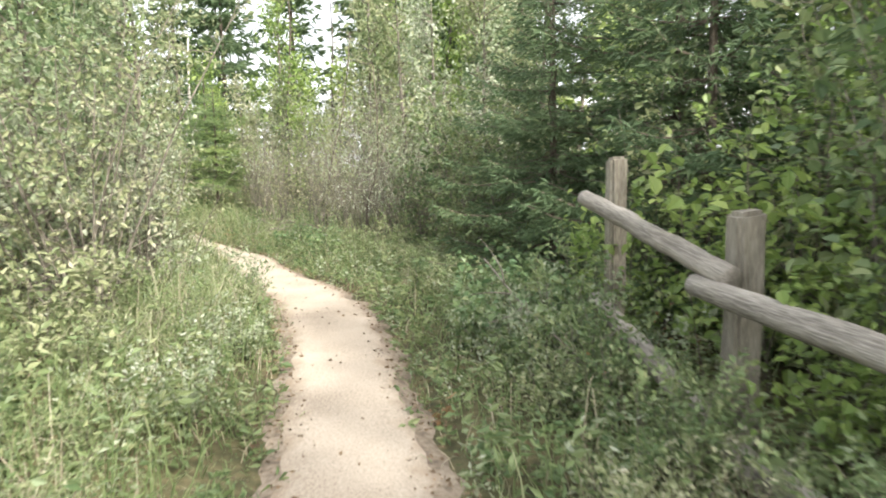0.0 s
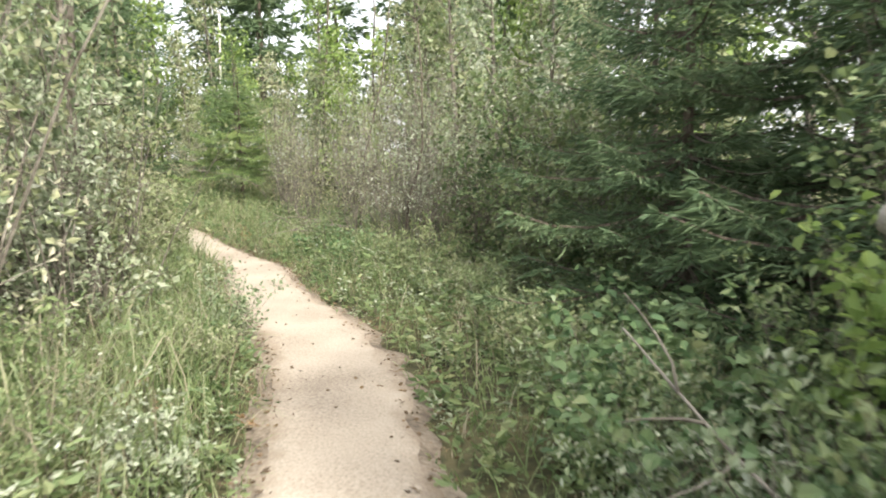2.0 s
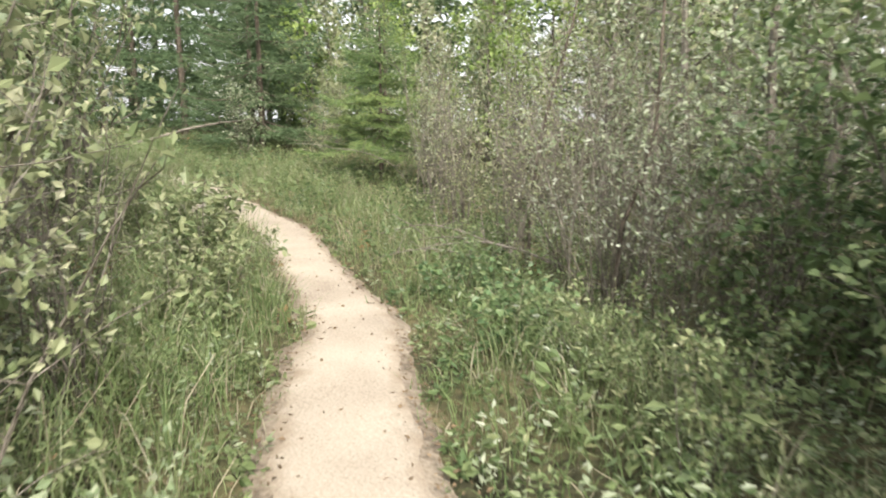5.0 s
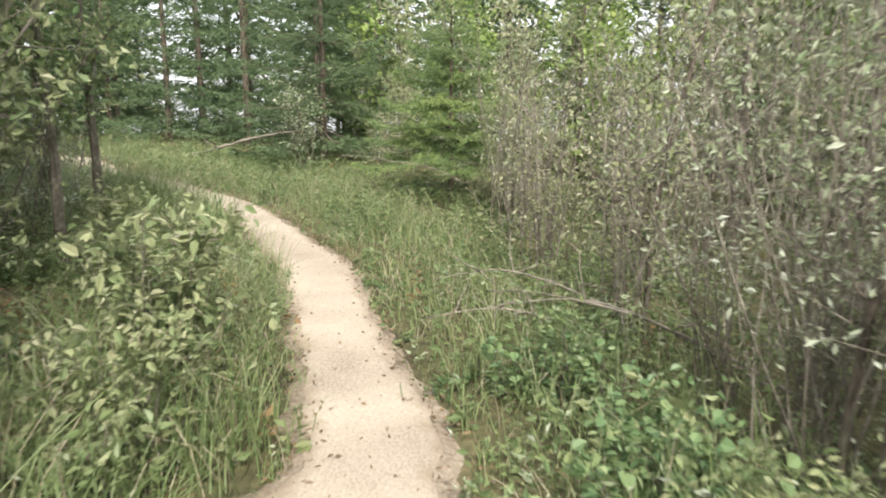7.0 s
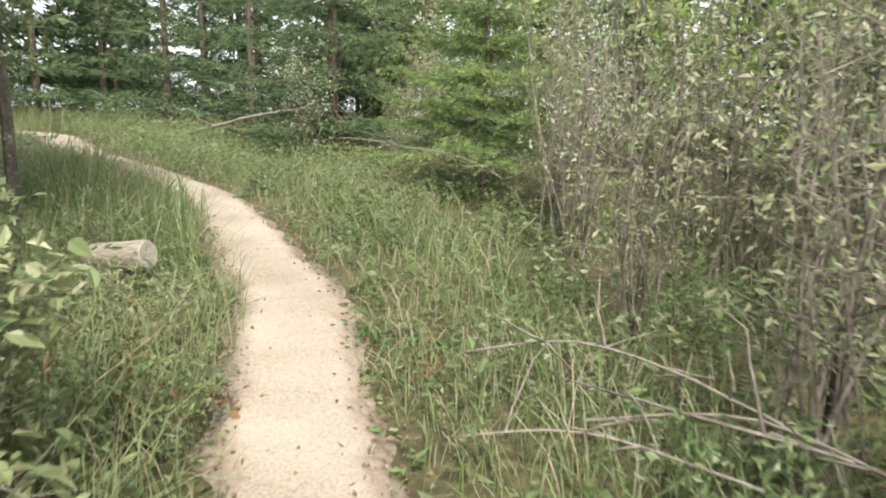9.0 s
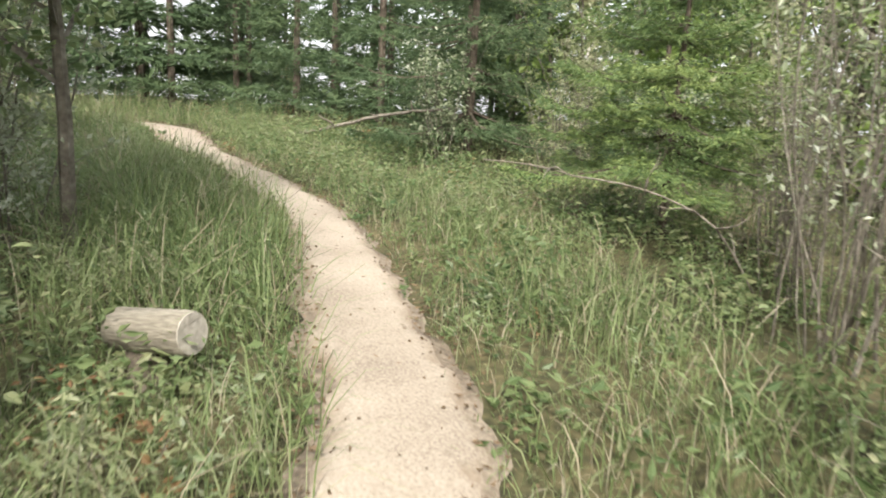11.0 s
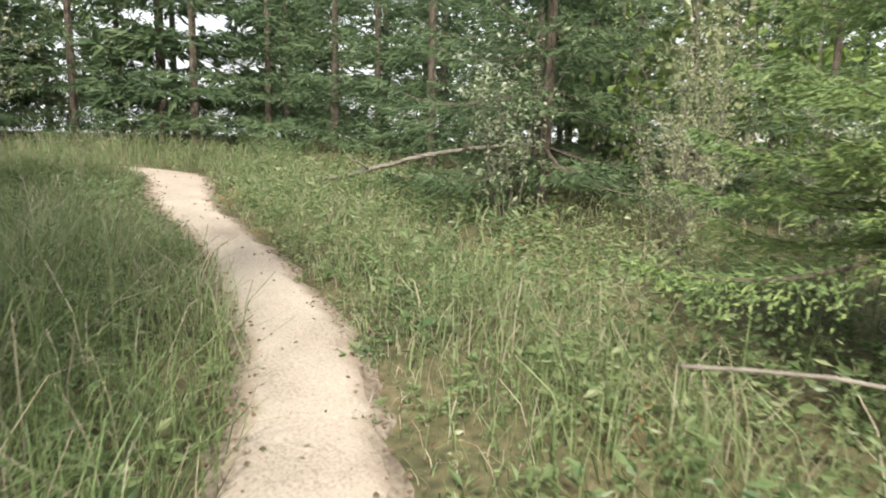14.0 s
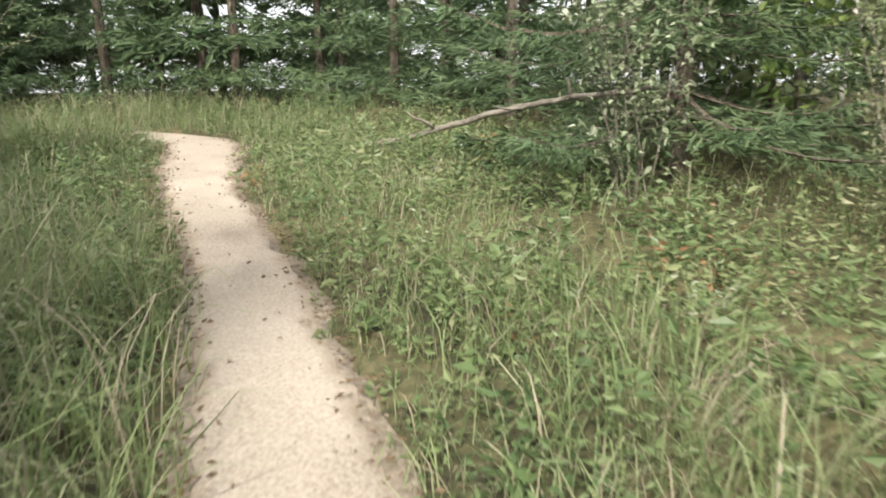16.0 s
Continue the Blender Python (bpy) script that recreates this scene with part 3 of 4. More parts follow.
def rail(name, a, b, r0, r1):
    """A round peeled pole; its own z axis runs along it so that the grain does."""
    a, b = Vector(a), Vector(b)
    long = (b - a).length
    build = Build()
    steps = 16
    pts = [(0.010 * noise.noise((i * 0.6, a.x, 1)), 0.010 * noise.noise((i * 0.6, a.y, 7)), long * i / steps) for i in range(steps + 1)]
    radii = [(r0 + (r1 - r0) * i / steps) * (1 + 0.07 * noise.noise((i * 0.9, a.z, 3))) for i in range(steps + 1)]
    pts = [(pts[0][0], pts[0][1], -0.012)] + pts + [(pts[-1][0], pts[-1][1], long + 0.012)]
    radii = [r0 * 0.8] + radii + [r1 * 0.8]
    build.tube(pts, radii, 14)
    ob = new(name, build.mesh(name, RAIL_WOOD, True))
    ob.matrix_world = Matrix.Translation(a) @ (b - a).to_track_quat("Z", "Y").to_matrix().to_4x4()
    return ob


def build_fence():
    fence = tagged(new("fence"), "weathered grey post-and-rail wooden fence beside the path", "fence")
    fence.location = (1.55, 3.4, 0)
    bpy.context.view_layer.update()
    pieces = [post("post", 1.60, 3.46, 1.22, 0.155, 8), post("post", 1.26, 4.78, 1.51, 0.125, 12), post("post", 1.95, 0.9, 1.25, 0.19, 4), post("post", 2.3, -1.6, 1.25, 0.19, 4),
              rail("rail", (1.02, 4.66, 1.235), (1.47, 3.30, 0.90), 0.055, 0.064),
              rail("rail", (1.37, 3.50, 0.835), (1.84, 0.75, 0.79), 0.058, 0.070),
              rail("rail", (1.80, 1.05, 0.88), (2.2, -1.8, 0.86), 0.070, 0.075),
              rail("rail", (1.10, 4.66, 0.53), (1.46, 2.9, 0.09), 0.058, 0.064),
              rail("rail", (1.44, 3.1, 0.10), (1.85, 0.7, 0.16), 0.066, 0.07)]
    for p in pieces:
        m = p.matrix_world.copy()
        p.parent = fence
        p.matrix_basis = Matrix.Translation((-1.55, -3.4, 0)) @ m


build_fence()

# ---- spruces ----
SN = ("trunk", "needles")
DARK = [spruce_meshes(1, 6.8, 2.1, NEEDLE, 17, 0.12, 0.09, 0.85, True, 0.17), spruce_meshes(2, 6.2, 1.9, NEEDLE, 16, 0.12, 0.09, 0.85, True, 0.17)]
BACK = [spruce_meshes(5, 9.5, 2.0, NEEDLE, 19, 0.19, 0.06, 0.38, False, 0.17), spruce_meshes(6, 8.5, 1.8, NEEDLE, 17, 0.19, 0.06, 0.38, False, 0.17)]
YOUNG = [spruce_meshes(8, 3.7, 1.45, NEEDLE_BRIGHT, 14, 0.055, 0.26, 1.8, True, 0.28)]
grow("spruce", DARK, "dark green spruce with drooping dense branches", "spruce tree", "spruces beside the trail", SN,
     [(2.6, 7.6, 1.0), (3.9, 5.2, 1.0), (-11.1, 20.8, 1.0), (1.6, 10.6, 0.8), (1.25, 7.75, 0.66), (2.4, 6.1, 0.8)])
grow("spruce", BACK, "tall dark spruce around the clearing, some added unseen to shade the path", "spruce tree", "spruces beside the trail", SN,
     # the five with x 2.5 to 4.6, y -1.5 to 2.0: unseen, added as shade casters
     [(-14.9, 22.4, 0.9), (-18.2, 22.6, 1.0), (-20.8, 20.6, 0.95), (-9.2, 23.2, 0.5), (-8.2, 22.0, 0.5), (3.1, 0.7, 0.85), (3.3, 2.0, 0.75), (3.4, -1.5, 0.9), (4.6, -0.4, 1.0), (2.5, -1.2, 0.75), (5.4, 8.6, 0.9), (4.5, 7.4, 1.0),  
      (-13.3, 23.5, 0.8), (-26.0, 17.5, 1.0), (3.8, 10.4, 0.9), (-19.5, 13.2, 0.9)])
grow("young_spruce", YOUNG, "young bright green spruce with low spreading branches", "spruce tree", "", SN, [(-6.4, 17.85, 0.88)])

# ---- shrubs and broad-leaved trees ----
HN = ("stems", "leaves")
LEFT = [shrub_meshes(41, 3.4, 1.1, 13, 0.062, 18, WILLOW, 0.5, 0.12), shrub_meshes(42, 3.0, 1.0, 12, 0.056, 18, PALE, 0.5, 0.12)]
THICKET = [shrub_meshes(51, 3.0, 0.9, 17, 0.05, 5, PALE, 0.4, 0.3, 0.010), shrub_meshes(52, 2.6, 0.9, 17, 0.05, 6, WILLOW, 0.4, 0.25, 0.010)]
BUSH = [shrub_meshes(61, 1.15, 0.7, 9, 0.05, 14, HERB, 0.5, 0.2, 0.006, 7), shrub_meshes(62, 0.9, 0.6, 9, 0.048, 14, WILLOW, 0.4, 0.15, 0.005, 7)]
grow("willow_shrub", LEFT, "tall leafy willow shrub turning yellow-green", "shrub", "shrubs along the path", HN,
     [(-3.0, 5.6, 1.0), (-4.0, 7.3, 1.05), (-3.9, 3.8, 0.95), (-5.1, 9.0, 1.1), (-9.3, 21.4, 0.8), (-7.6, 20.4, 0.7), (-8.9, 19.9, 0.55), (-5.4, 6.0, 1.4), (-6.2, 10.0, 1.15), (-6.5, 8.2, 1.4), (-8.2, 10.4, 1.2), (-3.0, 6.6, 0.85), (-3.25, 7.4, 0.8), (-4.3, 8.0, 1.1), (-4.3, 6.9, 1.2), (-4.6, 4.6, 1.2),
      (-8.4, 11.6, 1.1), (-9.4, 13.2, 1.0), (-11.2, 13.4, 1.15), (-13.2, 14.0, 1.1), (-15.4, 15.0, 1.1), (-10.4, 11.2, 1.3), (-17.4, 15.4, 1.0), (-5.4, 3.0, 1.3), (-7.8, 5.5, 1.4)])
grow("thicket_shrub", THICKET, "sparse grey-stemmed thicket shrub with pale leaves", "shrub", "thicket shrubs", HN,
     [(-1.5, 11.3, 0.9), (-4.0, 8.9, 0.9), (-1.95, 12.2, 0.75), (-1.45, 11.8, 0.75), (-0.95, 11.0, 0.85), (-2.6, 13.2, 1.05), (-1.4, 13.0, 1.1), (-3.6, 14.3, 1.0), (-2.4, 14.8, 1.15), (-0.6, 14.2, 1.1), (-4.6, 16.0, 1.1), (-3.2, 16.4, 1.2), (-1.4, 16.0, 1.2),
      (-0.2, 12.2, 1.0), (0.5, 10.9, 0.9), (-5.4, 18.2, 1.1), (-4.0, 18.4, 1.2), (-2.2, 18.6, 1.3), (-0.5, 18.0, 1.3), (-5.0, 17.0, 0.9), (1.2, 13.5, 1.1)])
GREEN = [shrub_meshes(81, 3.0, 1.0, 12, 0.085, 11, HERB, 0.65, 0.10), shrub_meshes(82, 2.4, 1.0, 12, 0.08, 11, HERB, 0.65, 0.08)]
grow("green_shrub", GREEN, "leafy deep green shrub growing beside the spruces", "shrub", "green shrubs", HN,
     [(0.9, 9.3, 0.9), (0.15, 9.1, 0.7), (0.3, 10.2, 0.95), (1.7, 8.2, 0.8), (2.0, 6.0, 0.8), (2.7, 4.6, 0.95), (2.5, 3.4, 0.9), (3.2, 2.6, 1.0), (3.2, 6.4, 1.1), (0.2, 11.6, 1.0), (-0.5, 10.9, 0.8), (4.6, 3.8, 1.3), (4.2, 6.6, 1.4), (2.2, 11.6, 1.2)])
BROAD = [shrub_meshes(91, 0.85, 0.6, 11, 0.08, 5, LUSH, 0.72, 0.15, 0.005)]
grow("broadleaf_bush", BROAD, "low bush with broad bright green leaves", "bush", "broadleaf bushes", HN,
     [(0.55, 6.1, 0.95), (0.9, 5.9, 1.0), (0.35, 5.5, 0.8), (0.8, 4.7, 0.8), (0.6, 6.9, 0.9), (-2.2, 11.4, 0.65), (-1.9, 10.9, 0.7), (-2.75, 12.0, 0.65)])
grow("yellowing_bush", [shrub_meshes(95, 1.7, 0.7, 9, 0.085, 7, POPLAR, 0.65, 0.2, 0.007)], "bush with large yellow-green leaves growing through the fence", "bush", "yellowing bushes", HN,
     [(1.85, 4.3, 1.05), (1.95, 2.9, 0.75), (1.55, 5.1, 0.8)])
grow("yellowing_shrub", [shrub_meshes(96, 3.3, 1.0, 11, 0.075, 13, POPLAR, 0.6, 0.15, 0.010)], "tall shrub with yellow-green leaves behind the fence", "shrub", "yellowing shrubs", HN,
     [(2.7, 4.9, 0.95), (3.5, 5.9, 1.1), (4.3, 4.6, 1.3), (3.1, 3.6, 0.95), (5.0, 6.2, 1.4)])
DOGWOOD = [shrub_meshes(97, 1.25, 0.6, 11, 0.085, 8, WILLOW, 0.42, 0.2, 0.006, 8)]
grow("dogwood_bush", DOGWOOD, "waist-high bush with long drooping green leaves", "bush", "dogwood bushes", HN,
     [(-4.7, 10.75, 1.0), (-5.1, 11.3, 0.9), (-4.35, 10.1, 0.7), (-6.9, 12.2, 0.85), (-2.6, 4.3, 0.8), (-2.3, 3.0, 0.75), (-2.9, 1.9, 0.9)])
SNOWBERRY = [shrub_meshes(98, 0.95, 0.8, 15, 0.048, 9, PALE, 0.55, 0.15, 0.004, 9), shrub_meshes(99, 0.8, 0.8, 14, 0.045, 9, WILLOW, 0.55, 0.15, 0.004, 9)]
grow("snowberry_bush", SNOWBERRY, "thin-twigged bush with small grey-green leaves beside the path", "bush", "snowberry bushes", HN,
     [(1.0, 4.5, 0.95), (0.75, 3.7, 0.75), (0.55, 5.0, 0.7), (0.85, 2.3, 0.7), (0.35, 6.2, 0.6), (-0.05, 7.1, 0.6), (-1.65, 5.2, 0.6), (-2.1, 6.6, 0.75), (-1.5, 3.7, 0.6), (-1.35, 2.4, 0.55), (-2.4, 7.6, 0.75), (-0.2, 8.9, 0.7), (-1.2, 1.8, 0.5), (-1.9, 2.2, 0.8)])
grow("low_bush", BUSH, "knee-high leafy green bush in the undergrowth", "bush", "low bushes", HN,
     [(0.75, 4.3, 0.9), (0.5, 5.4, 0.85), (0.95, 3.6, 0.8), (0.15, 6.6, 0.7), (1.0, 2.7, 0.7), (-0.3, 8.2, 0.7), (1.3, 5.6, 1.0), (-2.2, 4.2, 0.8), (-2.6, 5.6, 0.8), (-2.4, 3.4, 0.75),
      (-3.4, 8.2, 0.5), (-1.6, 10.6, 0.8), (-5.2, 11.2, 0.8), (-6.2, 12.4, 0.75), (-2.6, 11.9, 0.7), (-7.9, 13.3, 0.7), (0.9, 8.4, 0.9), (-1.0, 9.8, 0.8), (-0.85, 9.2, 0.8), (-0.55, 8.5, 0.75), (-1.35, 10.2, 0.7), (0.0, 7.4, 0.7), (-0.3, 7.8, 0.6), (-1.75, 3.2, 0.55), (-2.0, 4.9, 0.6), (-1.6, 2.5, 0.5), (1.1, 3.2, 0.6), (0.8, 2.6, 0.55), (-3.6, 9.2, 0.5), (-4.2, 10.2, 0.55), (-5.0, 12.0, 0.5), (-7.7, 13.75, 0.4), (-8.3, 13.6, 0.5), (1.2, 2.5, 0.65), (1.3, 3.2, 0.5), (1.05, 3.9, 0.65), (1.3, 2.1, 0.6)])
grow("willow_sapling", [shrub_meshes(45, 2.5, 0.55, 9, 0.07, 12, PALE, 0.5, 0.15, 0.010)], "silvery-leaved willow sapling in front of a dark spruce", "sapling", "", HN, [(-10.9, 19.8, 0.95)])
POP = [tree_meshes(71, 9.0, 1.9, 0.15, 1900, POPLAR, 0.25), tree_meshes(72, 7.5, 1.5, 0.14, 1600, PALE, 0.2), tree_meshes(73, 8.0, 1.7, 0.15, 1600, WILLOW, 0.2)]
grow("slim_tree", POP, "slim broad-leaved tree with light yellow-green leaves", "tree", "trees behind the thicket", SN,
     [(-7.6, 29.0, 0.95), (-1.2, 20.5, 0.85), (1.5, 17.0, 0.8), (-1.6, 23.0, 0.9), (-8.6, 8.4, 0.8), (-9.6, 10.3, 0.8), (4.6, 13.5, 0.9), (-12.2, 11.0, 0.9),
      (-15.5, 12.2, 0.85), (-7.0, 2.5, 0.9), (-20.5, 15.0, 0.8), (2.8, 21.0, 1.0), (-6.4, 7.5, 0.7), (-10.5, 6.5, 0.9), (-11.0, 27.5, 1.0), (-28.0, 19.5, 1.0), (7.5, 3.5, 0.9), (6.5, 11.0, 0.9)])

grow("slim_tree", [tree_meshes(74, 6.5, 1.4, 0.1, 1900, WILLOW, 0.1), tree_meshes(75, 6.0, 1.3, 0.1, 1900, PALE, 0.1)], "slim broad-leaved tree with small pale leaves", "tree", "trees behind the thicket", SN,
     [(-1.0, 15.2, 0.95), (-0.2, 13.4, 0.9), (-2.2, 17.2, 1.0), (0.6, 15.4, 1.0), (1.6, 12.4, 0.9), (-5.6, 8.6, 0.85), (-7.0, 9.6, 0.9), (-4.9, 5.2, 0.8), (0.8, 18.5, 1.1), (-8.9, 9.3, 0.9), (-7.5, 11.4, 0.85), (-3.15, 7.2, 0.7), (-4.2, 8.5, 0.8), (-3.6, 5.9, 0.7), (-9.4, 12.1, 0.85), (-11.0, 12.7, 0.9), (-13.0, 13.4, 0.9)])

grow("leafy_tree", [tree_meshes(78, 5.0, 1.5, 0.08, 2600, HERB, 0.24)], "dark-leaved small tree leaning over the meadow grass, some unseen, added for shade", "tree", "small trees in the meadow", SN,
     # (-6.9, 11.1) is added out of view, only to throw shade on the left bank
     [(-8.9, 13.5, 1.0), (-6.9, 11.1, 1.1), (-8.0, 12.4, 1.0)])

# ---- woods that close the clearing ----
FAR_SPRUCE = [spruce_meshes(15, 13.0, 2.2, NEEDLE, 20, 0.46, 0.10, 0.13, False, 0.26), spruce_meshes(16, 11.5, 2.0, NEEDLE, 18, 0.46, 0.10, 0.13, False, 0.26)]
FAR_LEAFY = [tree_meshes(76, 9.5, 2.6, 0.30, 1000, POPLAR, 0.05), tree_meshes(77, 8.5, 2.4, 0.28, 1000, WILLOW, 0.05)]


def ring(seed, count, lo, hi, keep):
    rng = np.random.default_rng(seed)
    out = []
    while len(out) < count:
        a, r = rng.uniform(0, 2 * math.pi), rng.uniform(lo, hi)
        x, y = -8 + math.cos(a) * r, 11 + math.sin(a) * r * 0.95
        gap = y > 14 and 0.17 < -x / y < 0.36
        if keep(x, y) and not gap and all(math.hypot(x - p[0], y - p[1]) > 1.5 for p in out):
            out.append((x, y, rng.uniform(0.8, 1.2)))
    return out


grow("woodland_spruce", FAR_SPRUCE, "dark spruce in the woods around the clearing", "spruce tree", "trees of the surrounding woods", SN,
     ring(5, 28, 17, 30, lambda x, y: y > 6 and not (y > 15 and -11 < x < -3) and not (x > -3 and y < 20)))
grow("woodland_tree", FAR_LEAFY, "leafy tree in the woods around the clearing", "tree", "trees of the surrounding woods", SN,
     ring(6, 17, 19, 33, lambda x, y: not (x < -12 and y > 8) and y > -2 and not (x > 3 and y < 6) and not (x < -14 and 10 < y < 22 and x > -24) and not (y > 24 and -9.5 < x < -5)))
EDGE_SHRUB = [shrub_meshes(43, 3.6, 1.5, 8, 0.15, 11, WILLOW, 0.55, 0.05, 0.012, 6), shrub_meshes(44, 3.2, 1.4, 8, 0.15, 11, HERB, 0.55, 0.05, 0.012, 6)]
grow("woodland_shrub", EDGE_SHRUB, "leafy shrub at the edge of the woods", "shrub", "shrubs at the wood's edge", HN,
     ring(7, 20, 13, 24, lambda x, y: x > -13 and (y > 19 or x < -24 or x > 2.5) and y > 4 and not (-15.5 < x < -9 and y < 22.5) and not (x > 0 and y < 9) and not (-20 < x < -15 and y < 21)))

grow("woodland_shrub", EDGE_SHRUB, "leafy shrub in the shade of the woods", "shrub", "shrubs at the wood's edge", HN,
     ring(8, 30, 20, 26, lambda x, y: y > 12 and x < -8 and not (x > -17 and y < 26)))
grow("spruce", BACK, "dark spruce crowding the end of the clearing", "spruce tree", "spruces beside the trail", SN,
     [(-22.5, 18.6, 0.95), (-24.0, 21.5, 1.0), (-16.6, 24.4, 1.0), (-21.8, 23.6, 1.0), (-12.6, 25.6, 0.9), (-19.6, 25.2, 1.05), (-23.4, 19.9, 0.8), (-20.3, 22.2, 0.9), (-17.3, 23.1, 0.85), (-25.0, 16.4, 0.9), (-22.6, 15.2, 0.95)])
grow("woodland_spruce", FAR_SPRUCE, "tall slim spruce far back in the woods", "spruce tree", "trees of the surrounding woods", SN,
     [(-11.4, 33, 1.0), (-14.2, 34, 1.1), (-16.5, 30, 1.0), (-13.4, 38, 1.2), (-9.4, 39, 1.1), (-3.0, 33, 1.0), (-0.5, 31, 0.95), (-19.2, 33, 1.1), (-5.2, 37, 1.05), (2.5, 29, 1.0)])
rng_gap = np.random.default_rng(12)
grow("woodland_tree", FAR_LEAFY, "low leafy tree at the far end of the clearing", "tree", "trees of the surrounding woods", SN,
     [(-4.6, 21.5, 0.48), (-5.7, 22.6, 0.5), (-3.6, 20.5, 0.45), (-10.1, 22.8, 0.5), (-8.7, 23.4, 0.5), (-7.2, 22.4, 0.45), (-11.4, 24.0, 0.6), (-2.3, 21.5, 0.75), (-0.6, 20.0, 0.75), (1.2, 19.5, 0.8), (3.0, 17.0, 0.75), (-3.0, 25.0, 0.85), (0.2, 24.0, 0.9)] + [(-y * k + rng_gap.normal(0, 0.4), y, s) for y, k, s in ((25, 0.19, 0.38), (27, 0.235, 0.42), (24.5, 0.28, 0.40), (29, 0.31, 0.45), (31, 0.20, 0.45), (26, 0.345, 0.42), (33, 0.27, 0.5), (22.5, 0.22, 0.3), (22.5, 0.31, 0.32))])

# ---- dead wood ----


def stick(name, points, r0, r1, label, category, mat=DEAD, twigs=0, seed=0):
    rng = np.random.default_rng(seed)
    b = Build()
    pts = spline(points, 0.12)
    pts[:, 2] += hill(pts[:, 0], pts[:, 1])
    pts = pts + rng.normal(0, r0 * 0.35, pts.shape)
    b.tube(pts, np.linspace(r0, r1, len(pts)), 7)
    for k in range(twigs):
        i = rng.integers(len(pts) // 4, len(pts))
        t = limb(rng, pts[i], rng.normal(0, 1, 3) + (0, 0, 0.3), rng.uniform(0.15, 0.5), 0.6, 4)
        b.tube(t, np.linspace(r1 * 0.9, r1 * 0.25, len(t)), 4)
    tagged(new(name, b.mesh(name, mat, True)), label, category)


stick("fallen_pole", [(-14.2, 19.3, 0.10), (-13.5, 19.7, 0.3), (-12.5, 20.1, 0.62), (-11.3, 20.6, 0.85)], 0.036, 0.026, "bleached fallen pole leaning in the grass under a spruce", "fallen branch", DEAD, 3, 1)
stick("dead_branch", [(-4.1, 12.9, 0.35), (-3.6, 13.0, 0.48), (-3.1, 13.0, 0.42), (-2.6, 12.9, 0.30)], 0.0045, 0.009, "grey dead branch lying across the undergrowth", "dead branch", DEAD, 7, 2)
stick("dead_branch", [(-3.9, 12.4, 0.22), (-3.4, 12.5, 0.34), (-2.8, 12.5, 0.3)], 0.004, 0.007, "grey dead branch lying across the undergrowth", "dead branch", DEAD, 6, 3)
stick("dead_branch", [(-6.5, 15.05, 1.0), (-6.3, 15.25, 0.99), (-6.08, 15.46, 0.93), (-5.75, 15.8, 0.86), (-5.4, 16.2, 0.62), (-5.15, 16.6, 0.04)], 0.004, 0.008, "thin bleached branch sticking out below the young spruce", "dead branch", DEAD, 8, 4)
stick("dead_branch", [(0.35, 5.2, 0.75), (0.6, 4.6, 0.5), (0.95, 3.9, 0.25)], 0.005, 0.009, "thin pale bare twig leaning over the herbs", "dead branch", DEAD, 4, 5)
stick("bare_sapling", [(-1.45, 11.2, 0), (-1.40, 11.2, 0.9), (-1.2, 11.25, 1.6), (-1.25, 11.3, 3.2)], 0.022, 0.008, "thin dark bare sapling stem standing in the thicket", "sapling", BARK, 8, 6)
stick("bare_sapling", [(-2.6, 13.6, 0), (-2.5, 13.6, 1.4), (-2.2, 13.7, 2.6), (-2.0, 13.8, 4.2)], 0.022, 0.008, "thin dark bare sapling stem standing in the thicket", "sapling", BARK, 8, 7)
stick("bare_sapling", [(-5.6, 22.5, 0), (-5.6, 22.5, 3), (-5.4, 22.5, 5.5), (-5.5, 22.6, 8)], 0.05, 0.015, "thin dark bare sapling stem standing in the thicket", "sapling", BARK, 10, 8)
stick("bare_sapling", [(-3.9, 21.5, 0), (-3.9, 21.5, 3), (-3.8, 21.5, 5), (-3.9, 21.6, 7)], 0.045, 0.012, "thin dark bare sapling stem standing in the thicket", "sapling", BARK, 10, 9)


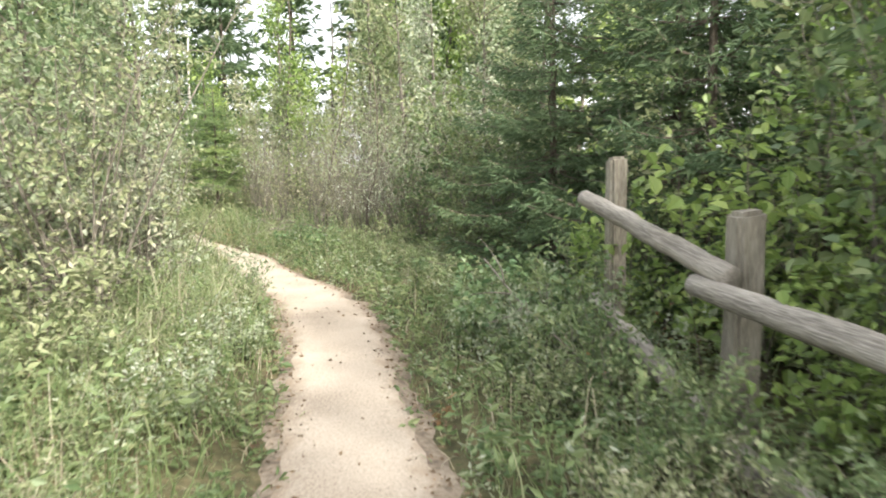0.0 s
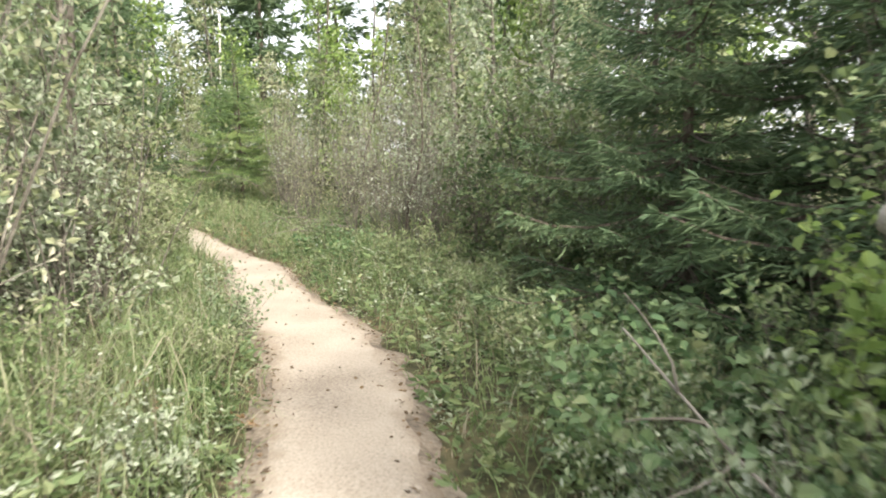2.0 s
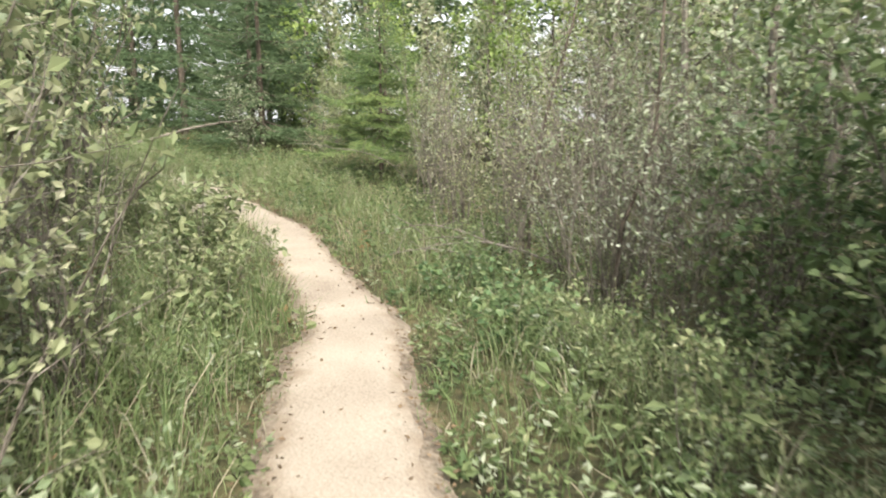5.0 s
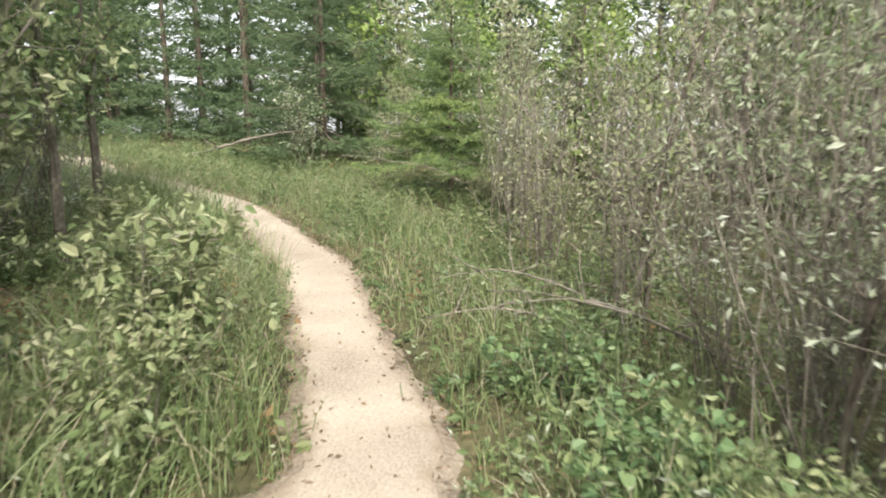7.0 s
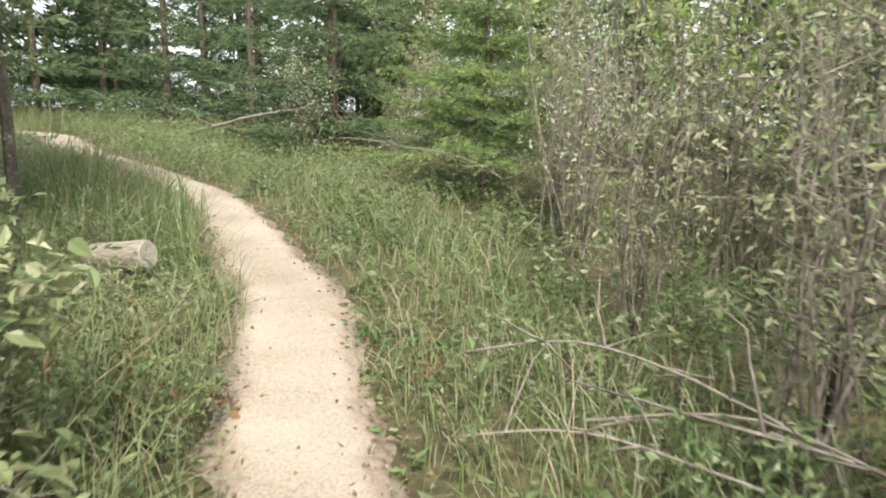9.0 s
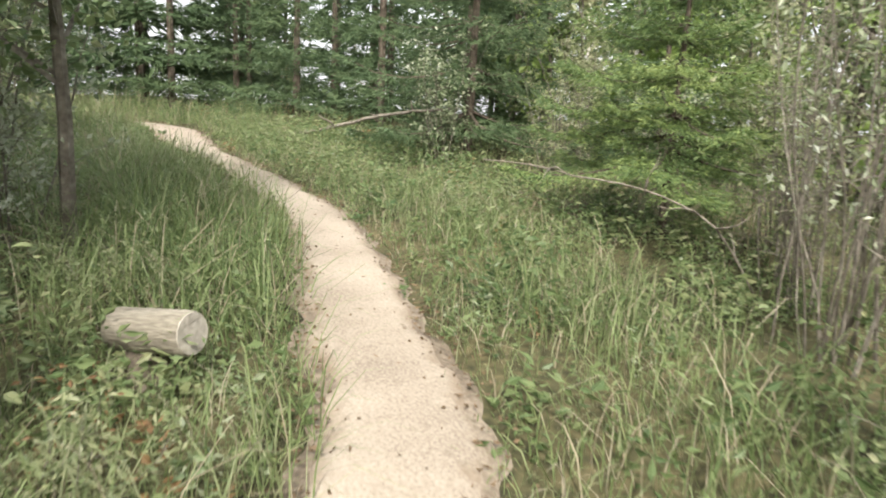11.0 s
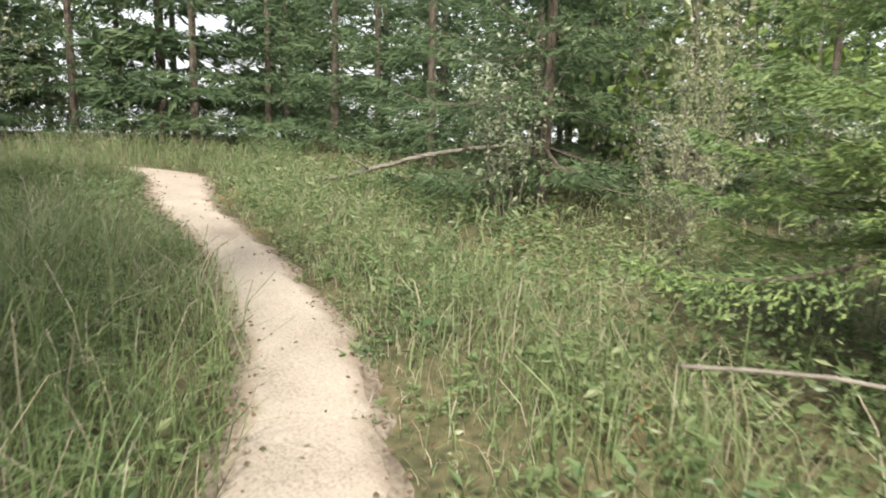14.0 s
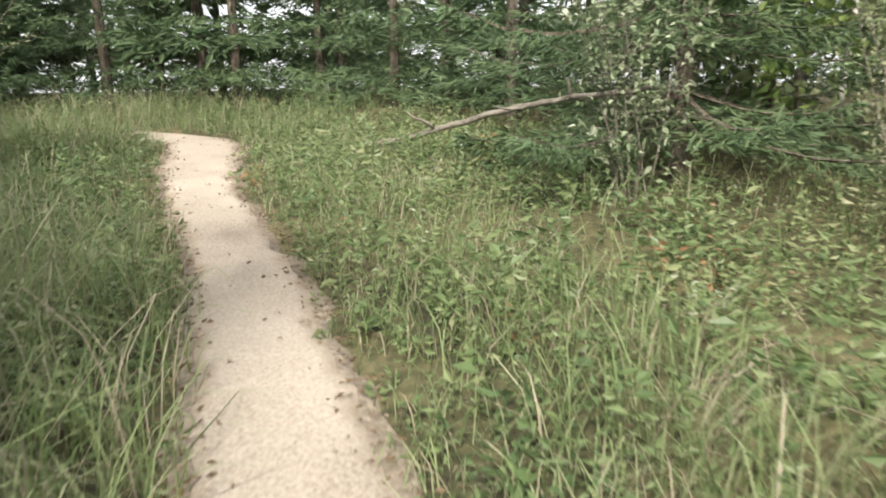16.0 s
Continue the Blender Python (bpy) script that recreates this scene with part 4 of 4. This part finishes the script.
for k in range(2):
    dx, dy = 0.3 * math.sin(k * 2.1), 0.3 * math.sin(k * 4.7 + 1)
    stick("dead_branch", [(-3.7 + dx, 12.75 + dy, 0.30 + 0.04 * (k % 3)), (-3.1 + dx, 12.75 - dy * 0.6, 0.46 - 0.08 * (k % 2)), (-2.4 + dx, 12.6 + dy * 0.6, 0.32), (-1.7 + dx, 12.4 + dy * 0.5, 0.08)],
          0.004 + 0.001 * (k % 3), 0.011, "grey dead branch lying across the undergrowth", "dead branch", DEAD, 4, 20 + k)
BIRCH = rough_surface("white_birch_bark", [(0.2, (0.20, 0.19, 0.17)), (0.4, (0.58, 0.56, 0.52)), (0.9, (0.74, 0.72, 0.68))], 5, 24, 0.3, 0.7, (1, 1, 3))
stick("birch_stem", [(-10.3, 25.2, 0), (-10.25, 25.2, 1.6), (-10.0, 25.2, 3.2), (-9.9, 25.2, 5.5)], 0.07, 0.03, "slender white birch stem among the spruces", "birch", BIRCH, 6, 31)
stick("birch_stem", [(-11.6, 25.6, 0), (-11.55, 25.6, 2.0), (-11.7, 25.6, 5.0)], 0.05, 0.02, "slender white birch stem among the spruces", "birch", BIRCH, 6, 32)


def sawn_log(a, b, r):
    """A short log with a pale sawn end, propped on a stump."""
    a, b = Vector(a), Vector(b)
    long = (b - a).length
    top = new("sawn_log")
    top.matrix_world = Matrix.Translation(a) @ (b - a).to_track_quat("Z", "Y").to_matrix().to_4x4()
    body = Build()
    body.tube([(0.006 * noise.noise((i, 1, 2)), 0.006 * noise.noise((i, 5, 2)), long * i / 8) for i in range(9)], [r * (1 + 0.06 * noise.noise((i * 0.8, 2, 9))) for i in range(9)], 14)
    part("bark", body.mesh("bark", GREY_WOOD, True), top)
    face = Build()
    face.tube([(0, 0, long - 0.01), (0, 0, long + 0.006)], [r * 0.95, r * 0.93], 16)
    part("cut_face", face.mesh("cut_face", CUT_WOOD), top, "pale sawn cut face")
    return tagged(top, "grey log with a pale sawn end above the herbs", "log")


log_base = float(hill(-7.05, 13.06))
sawn_log((-7.12, 13.04, log_base + 0.25), (-6.70, 13.18, log_base + 0.30), 0.105)
stump = Build()
stump.tube([(0, 0, -0.1), (0, 0, 0.1), (0, 0, 0.30)], [0.16, 0.13, 0.12], 12)
stump_ob = tagged(new("stump", stump.mesh("stump", BARK, True)), "dark low tree stump carrying a sawn log", "stump")
stump_ob.location = (-6.95, 13.10, log_base - 0.13)

build_herbs()
build_litter()
build_grass()
